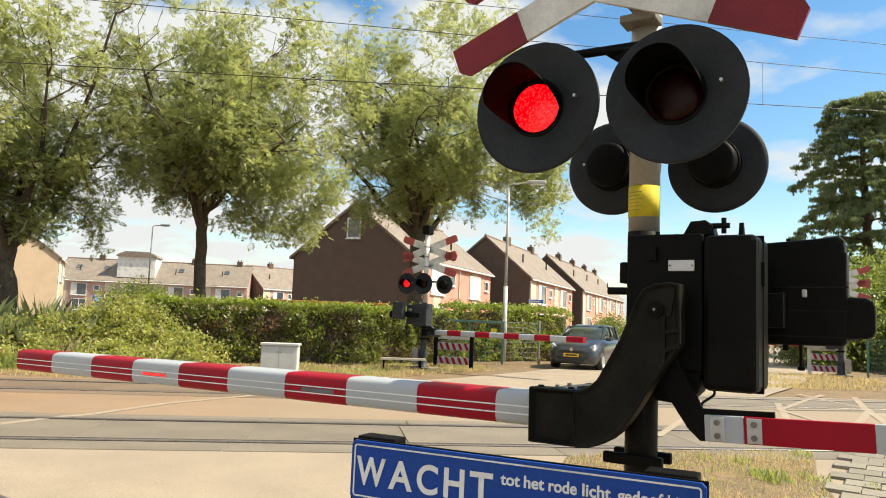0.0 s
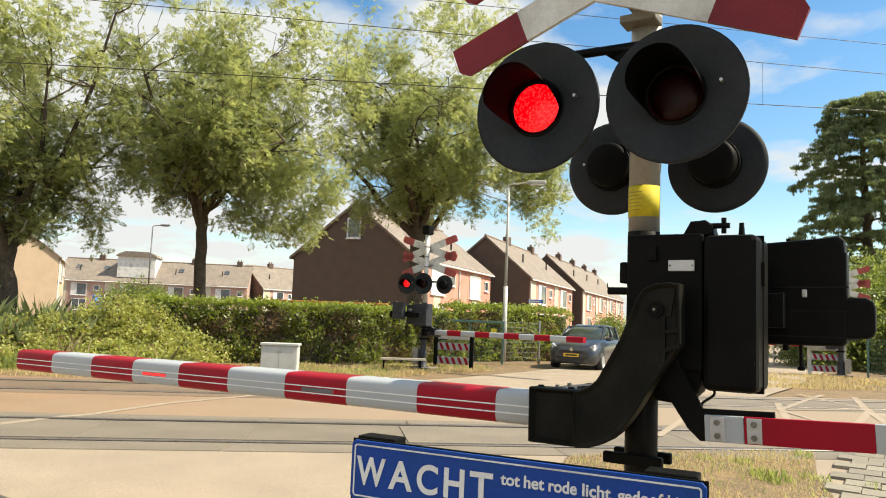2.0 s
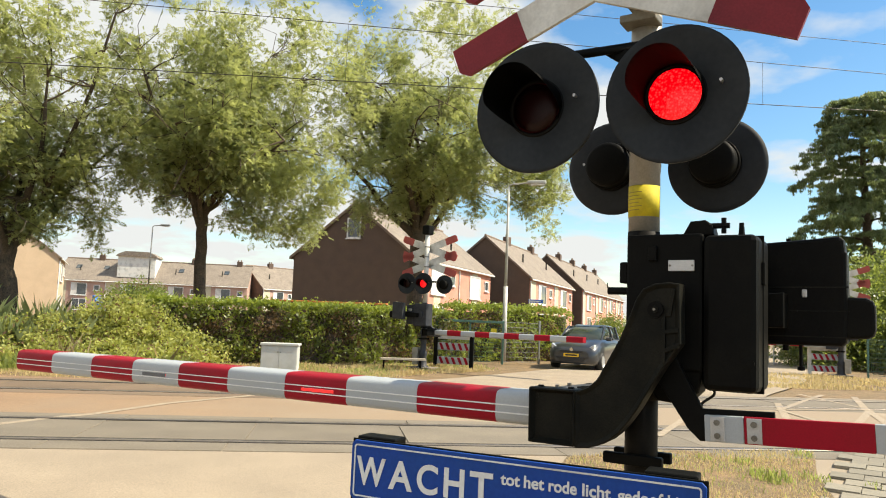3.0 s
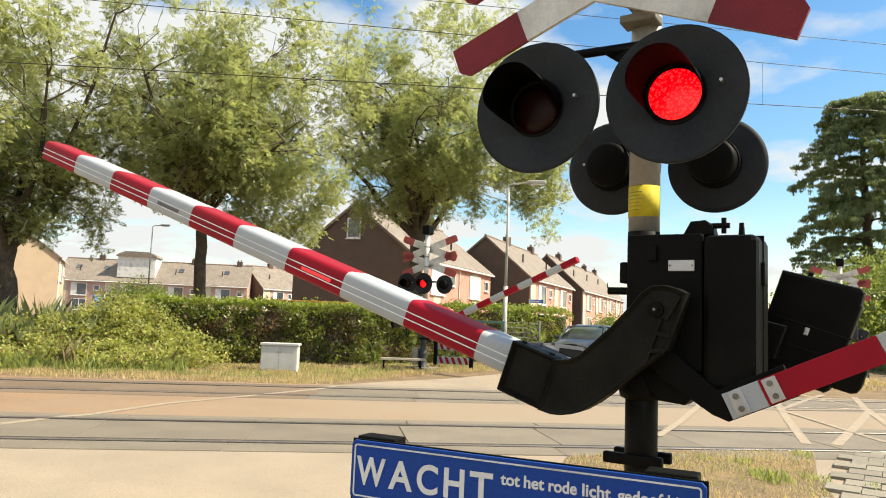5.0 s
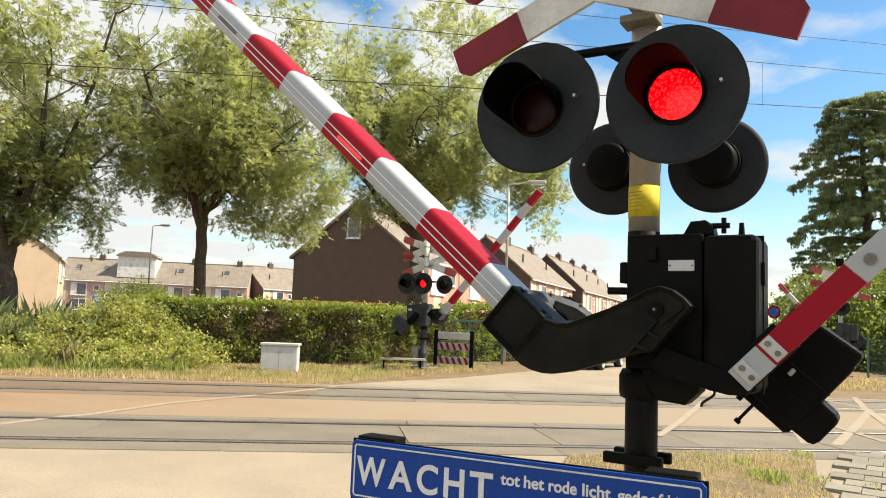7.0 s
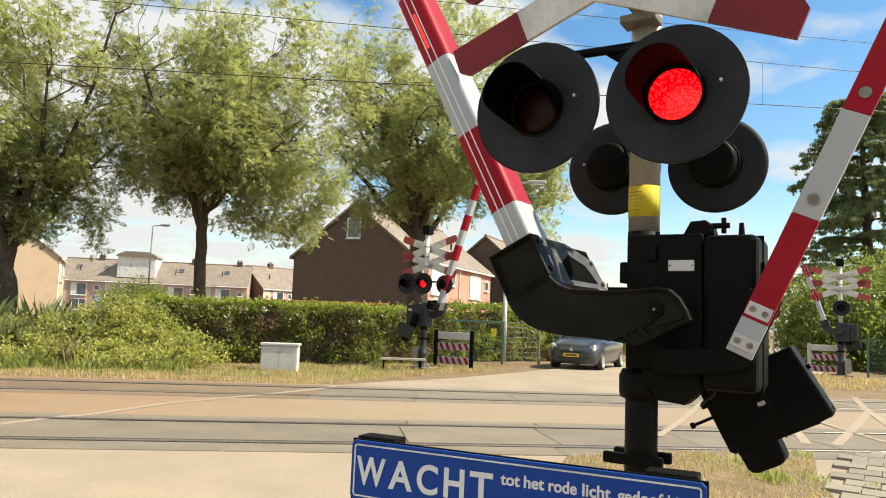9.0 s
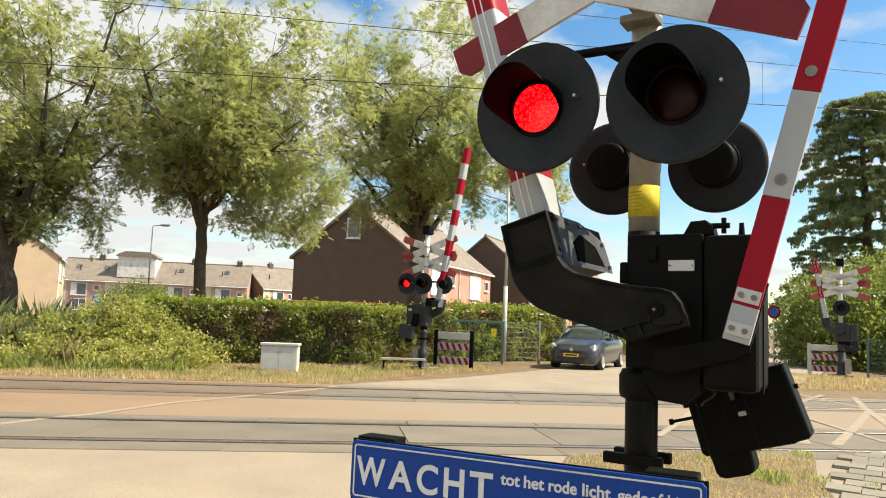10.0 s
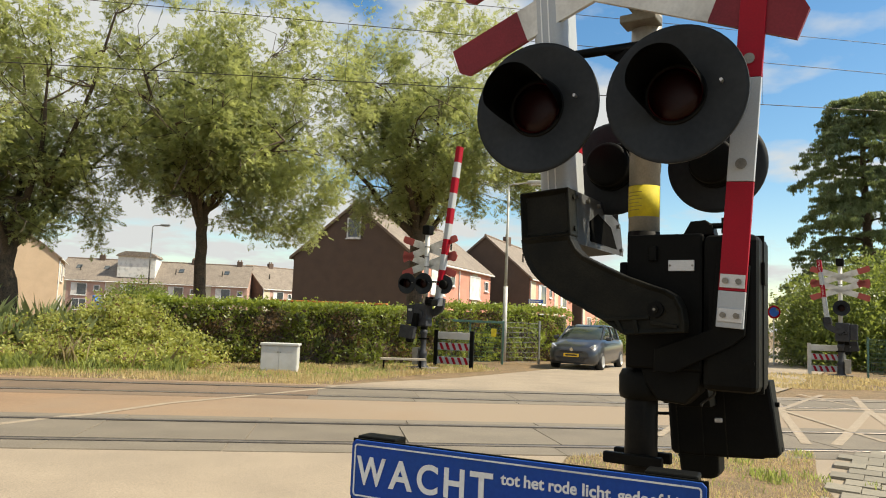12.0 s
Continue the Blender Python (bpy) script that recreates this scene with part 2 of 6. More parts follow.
M["bracket"] = material("dull_beige_bracket", (0.14, 0.125, 0.09), 0.6, 0.1, 0.15, 8, 70, 0.05)
M["orange"] = material("orange_coping_tiles", (0.62, 0.22, 0.06), 0.8, 0, 0.15, 3, 30, 0.2)
M["sign_blue"] = material("road_sign_blue", (0.01, 0.09, 0.42), 0.4)
M["wood"] = material("weathered_board", (0.33, 0.29, 0.23), 0.8, 0, 0.2, 5, 60, 0.3)
M["car"] = material("grey_metallic_car_paint", (0.042, 0.046, 0.054), 0.32, 0.4, 0.03, 2, 200, 0.0, (0.034, 0.038, 0.045), 0.1, coat=0.6)
M["car_glass"] = material("car_glass", (0.03, 0.04, 0.035), 0.05, 0, 0.1, 2, 5, 0.0, (0.06, 0.075, 0.05), 0.3, spec=0.8)
M["car_dark"] = material("dark_car_plastic", (0.015, 0.015, 0.016), 0.5)
M["lamp_glass"] = material("clear_headlight", (0.6, 0.62, 0.65), 0.12, 0.4, 0.2, 20, 60, 0.1)
M["plate"] = material("yellow_plate", (0.8, 0.5, 0.03), 0.4)
M["wire"] = material("copper_wire", (0.06, 0.055, 0.05), 0.5, 0.5)
M["blue_bin"] = material("blue_plastic", (0.03, 0.16, 0.5), 0.4)
M["solar"] = material("solar_panel", (0.02, 0.03, 0.05), 0.15)
M["leaf_ash"] = leaf_material("ash_leaves", (0.14, 0.165, 0.078), (0.28, 0.30, 0.15), (0.49, 0.53, 0.18), 0.38, 0.5)
M["leaf_hedge"] = leaf_material("hedge_leaves", (0.022, 0.036, 0.011), (0.17, 0.20, 0.045), (0.30, 0.36, 0.05))
M["leaf_light_green"] = leaf_material("light_green_hedge_leaves", (0.09, 0.13, 0.025), (0.27, 0.33, 0.07), (0.45, 0.52, 0.08))
M["leaf_dead"] = leaf_material("withered_leaves", (0.10, 0.06, 0.03), (0.26, 0.17, 0.085), (0.22, 0.14, 0.06), 0.7)
M["stalk"] = leaf_material("dry_seed_stalks", (0.32, 0.25, 0.13), (0.52, 0.44, 0.26), (0.42, 0.35, 0.19), 0.7)
M["reed"] = leaf_material("reed_blades", (0.14, 0.19, 0.085), (0.38, 0.44, 0.24), (0.46, 0.53, 0.22), 0.4)
M["leaf_bramble"] = leaf_material("bramble_leaves", (0.075, 0.105, 0.03), (0.52, 0.52, 0.16), (0.56, 0.58, 0.12), 0.6)
M["leaf_cedar"] = leaf_material("cedar_needles", (0.055, 0.085, 0.045), (0.20, 0.25, 0.115), (0.25, 0.31, 0.10))
M["leaf_bush"] = leaf_material("bush_leaves", (0.05, 0.08, 0.02), (0.18, 0.225, 0.055), (0.34, 0.40, 0.08))
M["grass_dry"] = leaf_material("dry_grass", (0.42, 0.32, 0.155), (0.68, 0.55, 0.30), (0.65, 0.52, 0.25), 0.7)
M["grass_green"] = leaf_material("green_grass", (0.14, 0.19, 0.055), (0.34, 0.39, 0.14), (0.5, 0.56, 0.14), 0.6)


# ---- mesh helpers ----
def link(name, bm, mat, parent=None, label="", m=None, smooth=False):
    me = bpy.data.meshes.new(name)
    if smooth:
        for f in bm.faces:
            f.smooth = True
    bm.to_mesh(me)
    bm.free()
    me.materials.append(M[mat])
    ob = new(name, me)
    if parent:
        ob.parent = parent
    if m is not None:
        ob.matrix_basis = m
    if label:
        ob["label"] = label
    return ob


def part(name, bm, mat, parent, label="", m=None, smooth=False):
    return link(name, bm, mat, parent, label, m, smooth)


def thing(name, m, label, category, group="", kind=""):
    return tagged(new_at(name, m), label, category, group, kind)


def new_at(name, m):
    ob = new(name)
    ob.matrix_basis = m
    return ob


def box(bm, x0, x1, y0, y1, z0, z1, bevel=0.0):
    vs = [bm.verts.new((x, y, z)) for x in (x0, x1) for y in (y0, y1) for z in (z0, z1)]
    fs = [bm.faces.new([vs[i] for i in f]) for f in ((0, 1, 3, 2), (4, 6, 7, 5), (0, 4, 5, 1), (2, 3, 7, 6), (0, 2, 6, 4), (1, 5, 7, 3))]
    if bevel:
        es = list({e for f in fs for e in f.edges})
        bmesh.ops.bevel(bm, geom=es, offset=bevel, segments=2, affect="EDGES", profile=0.5)
    return bm


def B(*a, bevel=0.0):
    return box(bmesh.new(), *a, bevel=bevel)


def rod(bm, p, q, r0, r1=None, seg=16):
    p, q = Vector(p), Vector(q)
    r1 = r0 if r1 is None else r1
    m = Matrix.Translation((p + q) / 2) @ (q - p).to_track_quat("Z", "Y").to_matrix().to_4x4()
    bmesh.ops.create_cone(bm, cap_ends=True, segments=seg, radius1=r0, radius2=r1, depth=(q - p).length, matrix=m)
    return bm


def R(p, q, r0, r1=None, seg=16):
    return rod(bmesh.new(), p, q, r0, r1, seg)


def slab(bm, outline, y0, y1, bevel=0.0):
    """An outline in the x-z plane, given a thickness from y0 to y1."""
    a = [bm.verts.new((x, y0, z)) for x, z in outline]
    b = [bm.verts.new((x, y1, z)) for x, z in outline]
    n = len(a)
    fs = [bm.faces.new(a), bm.faces.new(b[::-1])]
    fs += [bm.faces.new((a[i], b[i], b[(i + 1) % n], a[(i + 1) % n])) for i in range(n)]
    bmesh.ops.recalc_face_normals(bm, faces=fs)
    if bevel:
        es = list({e for f in fs[:2] for e in f.edges})
        bmesh.ops.bevel(bm, geom=es, offset=bevel, segments=2, affect="EDGES", profile=0.5)
    return bm


def S(outline, y0, y1, bevel=0.0):
    return slab(bmesh.new(), outline, y0, y1, bevel)


def lathe(profile, seg=40, arc=(0.0, 360.0), axis="Y", thickness=0.0):
    """Turns (radius, along) pairs round the y axis (or z)."""
    bm = bmesh.new()
    full = abs(arc[1] - arc[0] - 360) < 1e-6
    n = seg if full else seg + 1
    rings = []
    for k in range(n):
        a = radians(arc[0] + (arc[1] - arc[0]) * k / seg)
        rings.append([bm.verts.new((r * math.cos(a), y, r * math.sin(a)) if axis == "Y" else (r * math.cos(a), r * math.sin(a), y)) for r, y in profile])
    for k in range(seg):
        u, v = rings[k], rings[(k + 1) % n]
        for j in range(len(profile) - 1):
            if profile[j][0] < 1e-7:
                bm.faces.new((u[j], u[j + 1], v[j + 1]))
            elif profile[j + 1][0] < 1e-7:
                bm.faces.new((u[j], u[j + 1], v[j]))
            else:
                bm.faces.new((u[j], u[j + 1], v[j + 1], v[j]))
    bmesh.ops.remove_doubles(bm, verts=bm.verts, dist=1e-6)
    if thickness:
        bmesh.ops.solidify(bm, geom=list(bm.faces), thickness=thickness)
    bmesh.ops.recalc_face_normals(bm, faces=list(bm.faces))
    return bm


def from_arrays(name, verts, faces, mat, parent=None, label="", smooth=False):
    me = bpy.data.meshes.new(name)
    me.from_pydata([tuple(v) for v in verts], [], [tuple(f) for f in faces])
    if smooth:
        me.polygons.foreach_set("use_smooth", [True] * len(me.polygons))
    me.materials.append(M[mat])
    ob = new(name, me)
    if parent:
        ob.parent = parent
    if label:
        ob["label"] = label
    return ob


def letters(text, height, mat, parent, m, name="lettering", depth=0.0015, bold=0.02):
    cu = bpy.data.curves.new(name, "FONT")
    cu.body, cu.size, cu.extrude, cu.offset = text, height, depth, height * bold
    tmp = bpy.data.objects.new(name, cu)
    scene.collection.objects.link(tmp)
    me = bpy.data.meshes.new_from_object(tmp.evaluated_get(bpy.context.evaluated_depsgraph_get()))
    bpy.data.objects.remove(tmp)
    bpy.data.curves.remove(cu)
    me.materials.clear()
    me.materials.append(M[mat])
    ob = new(name, me)
    ob.parent = parent
    ob.matrix_basis = m
    return ob


def fitted(text, size, parent, x0, x1, z, bold):
    """A word on a sign plate, standing on the height z and filling the width from x0 to x1."""
    ob = letters(text, size, "sign_white", parent, Matrix.Identity(4), bold=bold)
    xs = [v.co.x for v in ob.data.vertices]
    k = (x1 - x0) / (max(xs) - min(xs))
    ob.matrix_basis = Matrix.Translation((x0 - min(xs) * k, -0.007, z)) @ pose(0, 0, 0, 90, 0, 0) @ Matrix.Diagonal((k, 1, 1, 1))
    return ob


# ---- ground ----
T_T, T_C, T_S = math.tan(radians(TRACK_TURN)), math.cos(radians(TRACK_TURN)), math.sin(radians(TRACK_TURN))
RAILS = (8.40, 9.93, 13.15, 14.60)      # where each rail meets x = 0


def step(a, b, v):
    v = min(1.0, max(0.0, (v - a) / (b - a)))
    return v * v * (3 - 2 * v)


def land(x, y):
    """Height of the ground: the crossing lies on a low bank."""
    s = (y - x * T_T) * T_C
    return RAIL_LEVEL * step(5.0, 7.6, s) * (1 - step(15.4, 19.0, s))


def sheet(name, xs, ys, lift, mat, shape=None, label="", parent=None, kind="structure", jitter=0.0):
    """A sheet that lies on the land; shape(u, v) gives x, y."""
    rnd = random.Random(len(xs) * 7 + len(ys))
    verts, faces = [], []
    for v in ys:
        for u in xs:
            x, y = shape(u, v) if shape else (u, v)
            verts.append((x, y, land(x, y) + lift + rnd.uniform(-jitter, jitter)))
    w = len(xs)
    for j in range(len(ys) - 1):
        for i in range(w - 1):
            faces.append((j * w + i, j * w + i + 1, (j + 1) * w + i + 1, (j + 1) * w + i))
    ob = from_arrays(name, verts, faces, mat, parent, "", True)
    return tagged(ob, label, "", "", kind)


def along(u, v):
    """Track space: u along the rails, v across them, measured from x = 0."""
    return u * T_C, v + u * T_S


def span(a, b, n):
    return [a + (b - a) * k / n for k in range(n + 1)]


def build_ground():
    xs = [-900, -300, -120, -60] + span(-40, 40, 80) + [60, 120, 300, 900]
    ys = [-300, -60, -20] + span(-8, 48, 70) + [70, 120, 300, 2500]
    sheet("ground", xs, ys, -0.03, "soil", None, "dry sandy soil with sparse grass beside the crossing")
    # near road, up to the tracks, and the strip over them
    sheet("road", span(-16, 16, 64), span(-6, 15.3, 60), 0.0, "asphalt", along, "sun-bleached asphalt road across the railway")
    dirx, diry = math.sin(radians(ROAD_TURN)), math.cos(radians(ROAD_TURN))

    def far_road(u, v):
        return -2.5 + dirx * v + u * diry, 14.2 + diry * v - u * dirx + 0.25 * u
    sheet("road_far", span(0, 8.2, 12), span(0, 70, 60), 0.006, "asphalt", far_road, "light asphalt road leading away from the crossing")
    # rust-stained strip of asphalt
    sheet("stained_strip", span(-16, 8.0, 40), [10.3, 10.9, 11.5, 12.1, 12.6], 0.0095, "rust_asphalt", along, "rust-brown stained asphalt between the tracks")
    for a, b in ((-14, -2.2),):
        sheet("stained_edge", span(a, b, 24), [15.05, 15.2, 15.4], 0.006, "rust_asphalt", along, "rust-brown asphalt edge beyond the tracks")


def build_tracks():
    rail_profile = [(-0.035, 0.0), (0.035, 0.0), (0.035, 0.012), (0.03, 0.016), (-0.03, 0.016), (-0.035, 0.012)]
    for k, v in enumerate(RAILS):
        bm = bmesh.new()
        a, b = along(-60, v), along(60, v)
        d = Vector((b[0] - a[0], b[1] - a[1], 0))
        slab(bm, rail_profile, 0, d.length)
        ob = link("rail", bm, "rail", None, "", Matrix.Translation((a[0], a[1], RAIL_LEVEL + 0.004)) @ pose(0, 0, 0, 0, 0, TRACK_TURN - 90))
        tagged(ob, "worn steel rail set flush in the crossing", "rail", "rails of the crossing")
        side = 1 if k % 2 == 0 else -1
        for off, wid in ((0.075, 0.065), (-0.055, 0.03)):
            bm = B(-60, 60, -wid / 2, wid / 2, -0.002, 0.003)
            c = along(0, v + off * side)
            ob = link("flangeway", bm, "joint", None, "", Matrix.Translation((c[0], c[1], RAIL_LEVEL + 0.012)) @ pose(0, 0, 0, 0, 0, TRACK_TURN))
            tagged(ob, "dark flangeway groove beside the rail", "groove", "", "structure")


def build_panels():
    """Concrete crossing panels between and beside the rails."""
    holder = tagged(new_at("crossing_surface", Matrix.Translation((0, 0, RAIL_LEVEL)) @ pose(0, 0, 0, 0, 0, TRACK_TURN)), "grey concrete crossing panels laid between the rails", "crossing panels", "", "structure")
    meshes = {}
    for k in (0, 2):
        rows = ((RAILS[k] + 0.13, RAILS[k + 1] - 0.13), (RAILS[k] - 0.52, RAILS[k] - 0.05), (RAILS[k + 1] + 0.05, RAILS[k + 1] + 0.42))
        for v0, v1 in rows:
            w = (v1 - v0) * T_C
            key = round(w, 3)
            if key not in meshes:
                bm = B(-0.895, 0.895, -w / 2, w / 2, -0.05, 0.011, bevel=0.006)
                me = bpy.data.meshes.new("panel")
                bm.to_mesh(me); bm.free()
                me.materials.append(M["concrete"])
                rusty = me.copy()
                rusty.materials.clear()
                rusty.materials.append(M["rust_concrete"])
                meshes[key] = (me, rusty)
            for i in range(-8, 9):
                ob = new("panel", meshes[key][1 if i < (-1 if k else -3) else 0])
                ob.parent = holder
                vm = (v0 + v1) / 2
                ob.matrix_basis = pose(i * 1.8 + 0.5 + vm * T_S, vm * T_C, random.uniform(-0.002, 0.002), 0, 0, random.uniform(-0.1, 0.1))


LINES = []


def stripe(points, width, name="road_line"):
    """A painted line through ground points."""
    lift = 0.0145 + 0.0009 * len(LINES)
    LINES.append(width)
    pts = []
    for (x0, y0), (x1, y1) in zip(points, points[1:]):
        n = max(2, int(math.hypot(x1 - x0, y1 - y0) / 0.4))
        pts += [(x0 + (x1 - x0) * k / n, y0 + (y1 - y0) * k / n) for k in range(n)]
    pts.append(points[-1])
    verts, faces = [], []
    for i, (x, y) in enumerate(pts):
        a, b = pts[max(0, i - 1)], pts[min(len(pts) - 1, i + 1)]
        dx_, dy_ = b[0] - a[0], b[1] - a[1]
        l = math.hypot(dx_, dy_)
        nx, ny = -dy_ / l * width / 2, dx_ / l * width / 2
        verts += [(x + nx, y + ny, land(x, y) + lift), (x - nx, y - ny, land(x, y) + lift)]
    for i in range(len(pts) - 1):
        faces.append((2 * i, 2 * i + 1, 2 * i + 3, 2 * i + 2))
    ob = from_arrays(name, verts, faces, "line")
    return tagged(ob, "worn white painted line on the asphalt", "road marking", "road markings", "structure")


def build_lines():
    stripe([(-6.2, 5.6), (-5.01, 8.64), (-4.67, 9.37), (-4.45, 9.66), (-3.96, 11.09), (-3.2, 12.32), (-2.26, 13.96), (-1.9, 14.9)], 0.13)
    for pts, w in (([(6.77, 14.81), (5.77, 12.29), (4.74, 9.56)], 0.13), ([(9.52, 17.0), (8.32, 14.49), (7.0, 11.4)], 0.13),
                   ([(8.2, 14.1), (6.49, 11.55), (5.12, 9.56)], 0.13), ([(6.17, 13.46), (7.55, 15.38), (8.9, 17.2)], 0.11),
                   ([(8.34, 17.2), (8.26, 15.85), (8.29, 14.48)], 0.10), ([(6.23, 13.32), (6.12, 11.74), (6.0, 9.98)], 0.10),
                   ([(6.36, 13.6), (8.14, 14.17)], 0.1), ([(5.21, 14.55), (3.7, 11.3), (2.87, 9.67)], 0.11)):
        stripe(pts, w)


# ---- level crossing barriers ----
# lamp cycle: the second lamp is lit for 0.27 s every two thirds of a second, the first one otherwise
CYCLE = [0.30 + k * 0.6667 for k in range(17)]
PAUSE = 0.31
DARK_FROM = 11.14


def flips(first):
    """Times at which a lamp insert turns, and whether it shows its lit face at the start."""
    out = []
    for t in CYCLE:
        out += [t, t + PAUSE]
    out = [t for t in out if t < DARK_FROM + 0.05]
    if len(out) % 2 == 1:
        out.append(DARK_FROM)
    if first:
        out = out[:-1]
    return out


def turn_rows(first, base, axis):
    """Rows for an insert that turns over between its lit and its unlit face."""
    def at(a):
        return base @ Matrix.Rotation(radians(a), 4, axis)
    side = 0 if first else 180
    rows = [(0, at(side))]
    for t in flips(first):
        nxt = 180 - side
        for k in range(4):
            rows.append((round(t * FPS + k) / FPS - 3 / FPS + 0.001, at(side + (nxt - side) * k / 3)))
        side = nxt
    rows.append((12, at(side)))
    return rows


INSERTS = []      # (object, first, base pose, axis)
ARMS = []         # (object, base pose, sign, table)

BOOM = [(0, -0.6), (3.25, -0.6), (3.45, 0.2), (3.8, 4.0), (4.2, 9.2), (4.6, 13.9), (5, 18.5), (5.5, 24.2), (6, 29.9), (6.5, 35.0), (7, 40.3),
        (7.5, 46.0), (8, 51.4), (8.5, 57.1), (9, 62.4), (9.5, 67.9), (10, 73.3), (10.5, 77.6), (11, 82.4), (11.3, 85.2), (11.5, 85.8), (12, 85.8)]
FOOT = [(0, 0.0), (3.25, 0.0), (3.45, 0.8), (3.8, 5.0), (4.2, 12.0), (4.6, 17.8), (5, 23.4), (5.5, 28.9), (6, 34.0), (6.5, 38.8), (7, 43.8),
        (7.5, 48.8), (8, 53.7), (8.5, 58.5), (9, 63.4), (9.5, 68.4), (10, 72.8), (10.5, 76.8), (11, 80.7), (11.3, 83.0), (11.5, 83.6), (12, 83.6)]
FAR = [(0, 0.0), (3.25, 0.0), (3.45, 0.8), (3.8, 5.0), (4.2, 11.0), (4.6, 17.5), (5, 24.0), (5.5, 30.5), (6, 37.0), (6.5, 43.0), (7, 49.0),
       (7.5, 55.0), (8, 61.0), (8.5, 67.0), (9, 72.0), (9.5, 76.5), (10, 80.0), (10.5, 82.5), (10.8, 83.2), (12, 83.2)]


def crossing_lamp(parent, x, y, z, r, facing, lit_first=None, hood=0.285):
    """Round black board with a hooded red lens. facing: -1 to the approaching road, 1 the other way."""
    at = Matrix.Translation((x, y, z)) @ pose(0, 0, 0, 0, 0, 0 if facing < 0 else 180)
    k = r / 0.31
    board = part("lamp_board", lathe([(0.0, 0.125), (0.12 * k, 0.12), (0.122 * k, 0.01), (0.139 * k, 0.0), (r * 0.93, -0.004), (r, -0.014), (r * 1.004, -0.004), (r, 0.008), (r * 0.9, 0.014), (0.16 * k, 0.02)], 56), "board", parent, "black round lamp board", at, True)
    part("lamp_housing", lathe([(0.0, 0.132), (0.12 * k, 0.131), (0.138 * k, 0.125), (0.144 * k, 0.11), (0.146 * k, 0.022), (0.155 * k, 0.02)], 40), "black", board, "", None, True)
    part("housing_ring", lathe([(0.144 * k, 0.05), (0.158 * k, 0.05), (0.158 * k, 0.065), (0.144 * k, 0.065), (0.144 * k, 0.05)], 40), "black", board, "", None, True)
    # hood: a tube that is cut open below
    bm = bmesh.new()
    seg, prof = 40, 6
    rows = []
    for i in range(seg + 1):
        a = radians(-30 + 272 * i / seg)
        cut = 0.06 + 0.94 * step(-20, 62, math.degrees(a)) * (1 - step(196, 240, math.degrees(a)))
        rows.append([bm.verts.new((math.cos(a) * (0.134 - 0.004 * j / prof) * k, -hood * cut * j / prof, math.sin(a) * (0.134 - 0.004 * j / prof) * k)) for j in range(prof + 1)])
    for i in range(seg):
        for j in range(prof):
            bm.faces.new((rows[i][j], rows[i][j + 1], rows[i + 1][j + 1], rows[i + 1][j]))
    bmesh.ops.solidify(bm, geom=list(bm.faces), thickness=0.004)
    bmesh.ops.recalc_face_normals(bm, faces=list(bm.faces))
    part("hood", bm, "black", board, "", None, True)
    part("lens_ring", lathe([(0.120 * k, -0.004), (0.139 * k, -0.006), (0.139 * k, 0.01), (0.120 * k, 0.01), (0.120 * k, -0.004)], 40), "black", board, "", None, True)
    part("peep_tube", R((0.20 * k, 0.02, 0.03), (0.20 * k, -0.03, 0.03), 0.007, 0.007, 12), "alu", board, "small bright peep tube")
    # insert: lit on one face, dark on the other
    lens = part("lens", lathe([(0.0, -0.015), (0.07 * k, -0.012), (0.116 * k, -0.002)], 40), "lens_dark" if lit_first is None else "lit", board, "dark red lens" if lit_first is None else "red lens, lit in turn", None, True)
    if lit_first is not None:
        lens.data.materials.append(M["lens_dark"])
        back = lathe([(0.0, 0.015), (0.07 * k, 0.012), (0.116 * k, 0.002), (0.116 * k, -0.002)], 40)
        me = bpy.data.meshes.new("lens")
        bm2 = bmesh.new()
        bm2.from_mesh(lens.data)
        n0 = len(bm2.faces)
        tmp = bpy.data.meshes.new("tmp")
        back.to_mesh(tmp); back.free()
        bm2.from_mesh(tmp)
        bm2.faces.ensure_lookup_table()
        for i, f in enumerate(bm2.faces):
            f.smooth = True
            f.material_index = 0 if i < n0 else 1
        bm2.to_mesh(lens.data); bm2.free()
        bpy.data.meshes.remove(tmp)
        bpy.data.meshes.remove(me)
        INSERTS.append((lens, lit_first, Matrix.Identity(4), "Z"))
    return board


def inset_face(bm, amount, depth, pick):
    fs = [f for f in bm.faces if pick(f)]
    if fs:
        bmesh.ops.inset_region(bm, faces=fs, thickness=amount, depth=-depth, use_even_offset=True)
    return bm


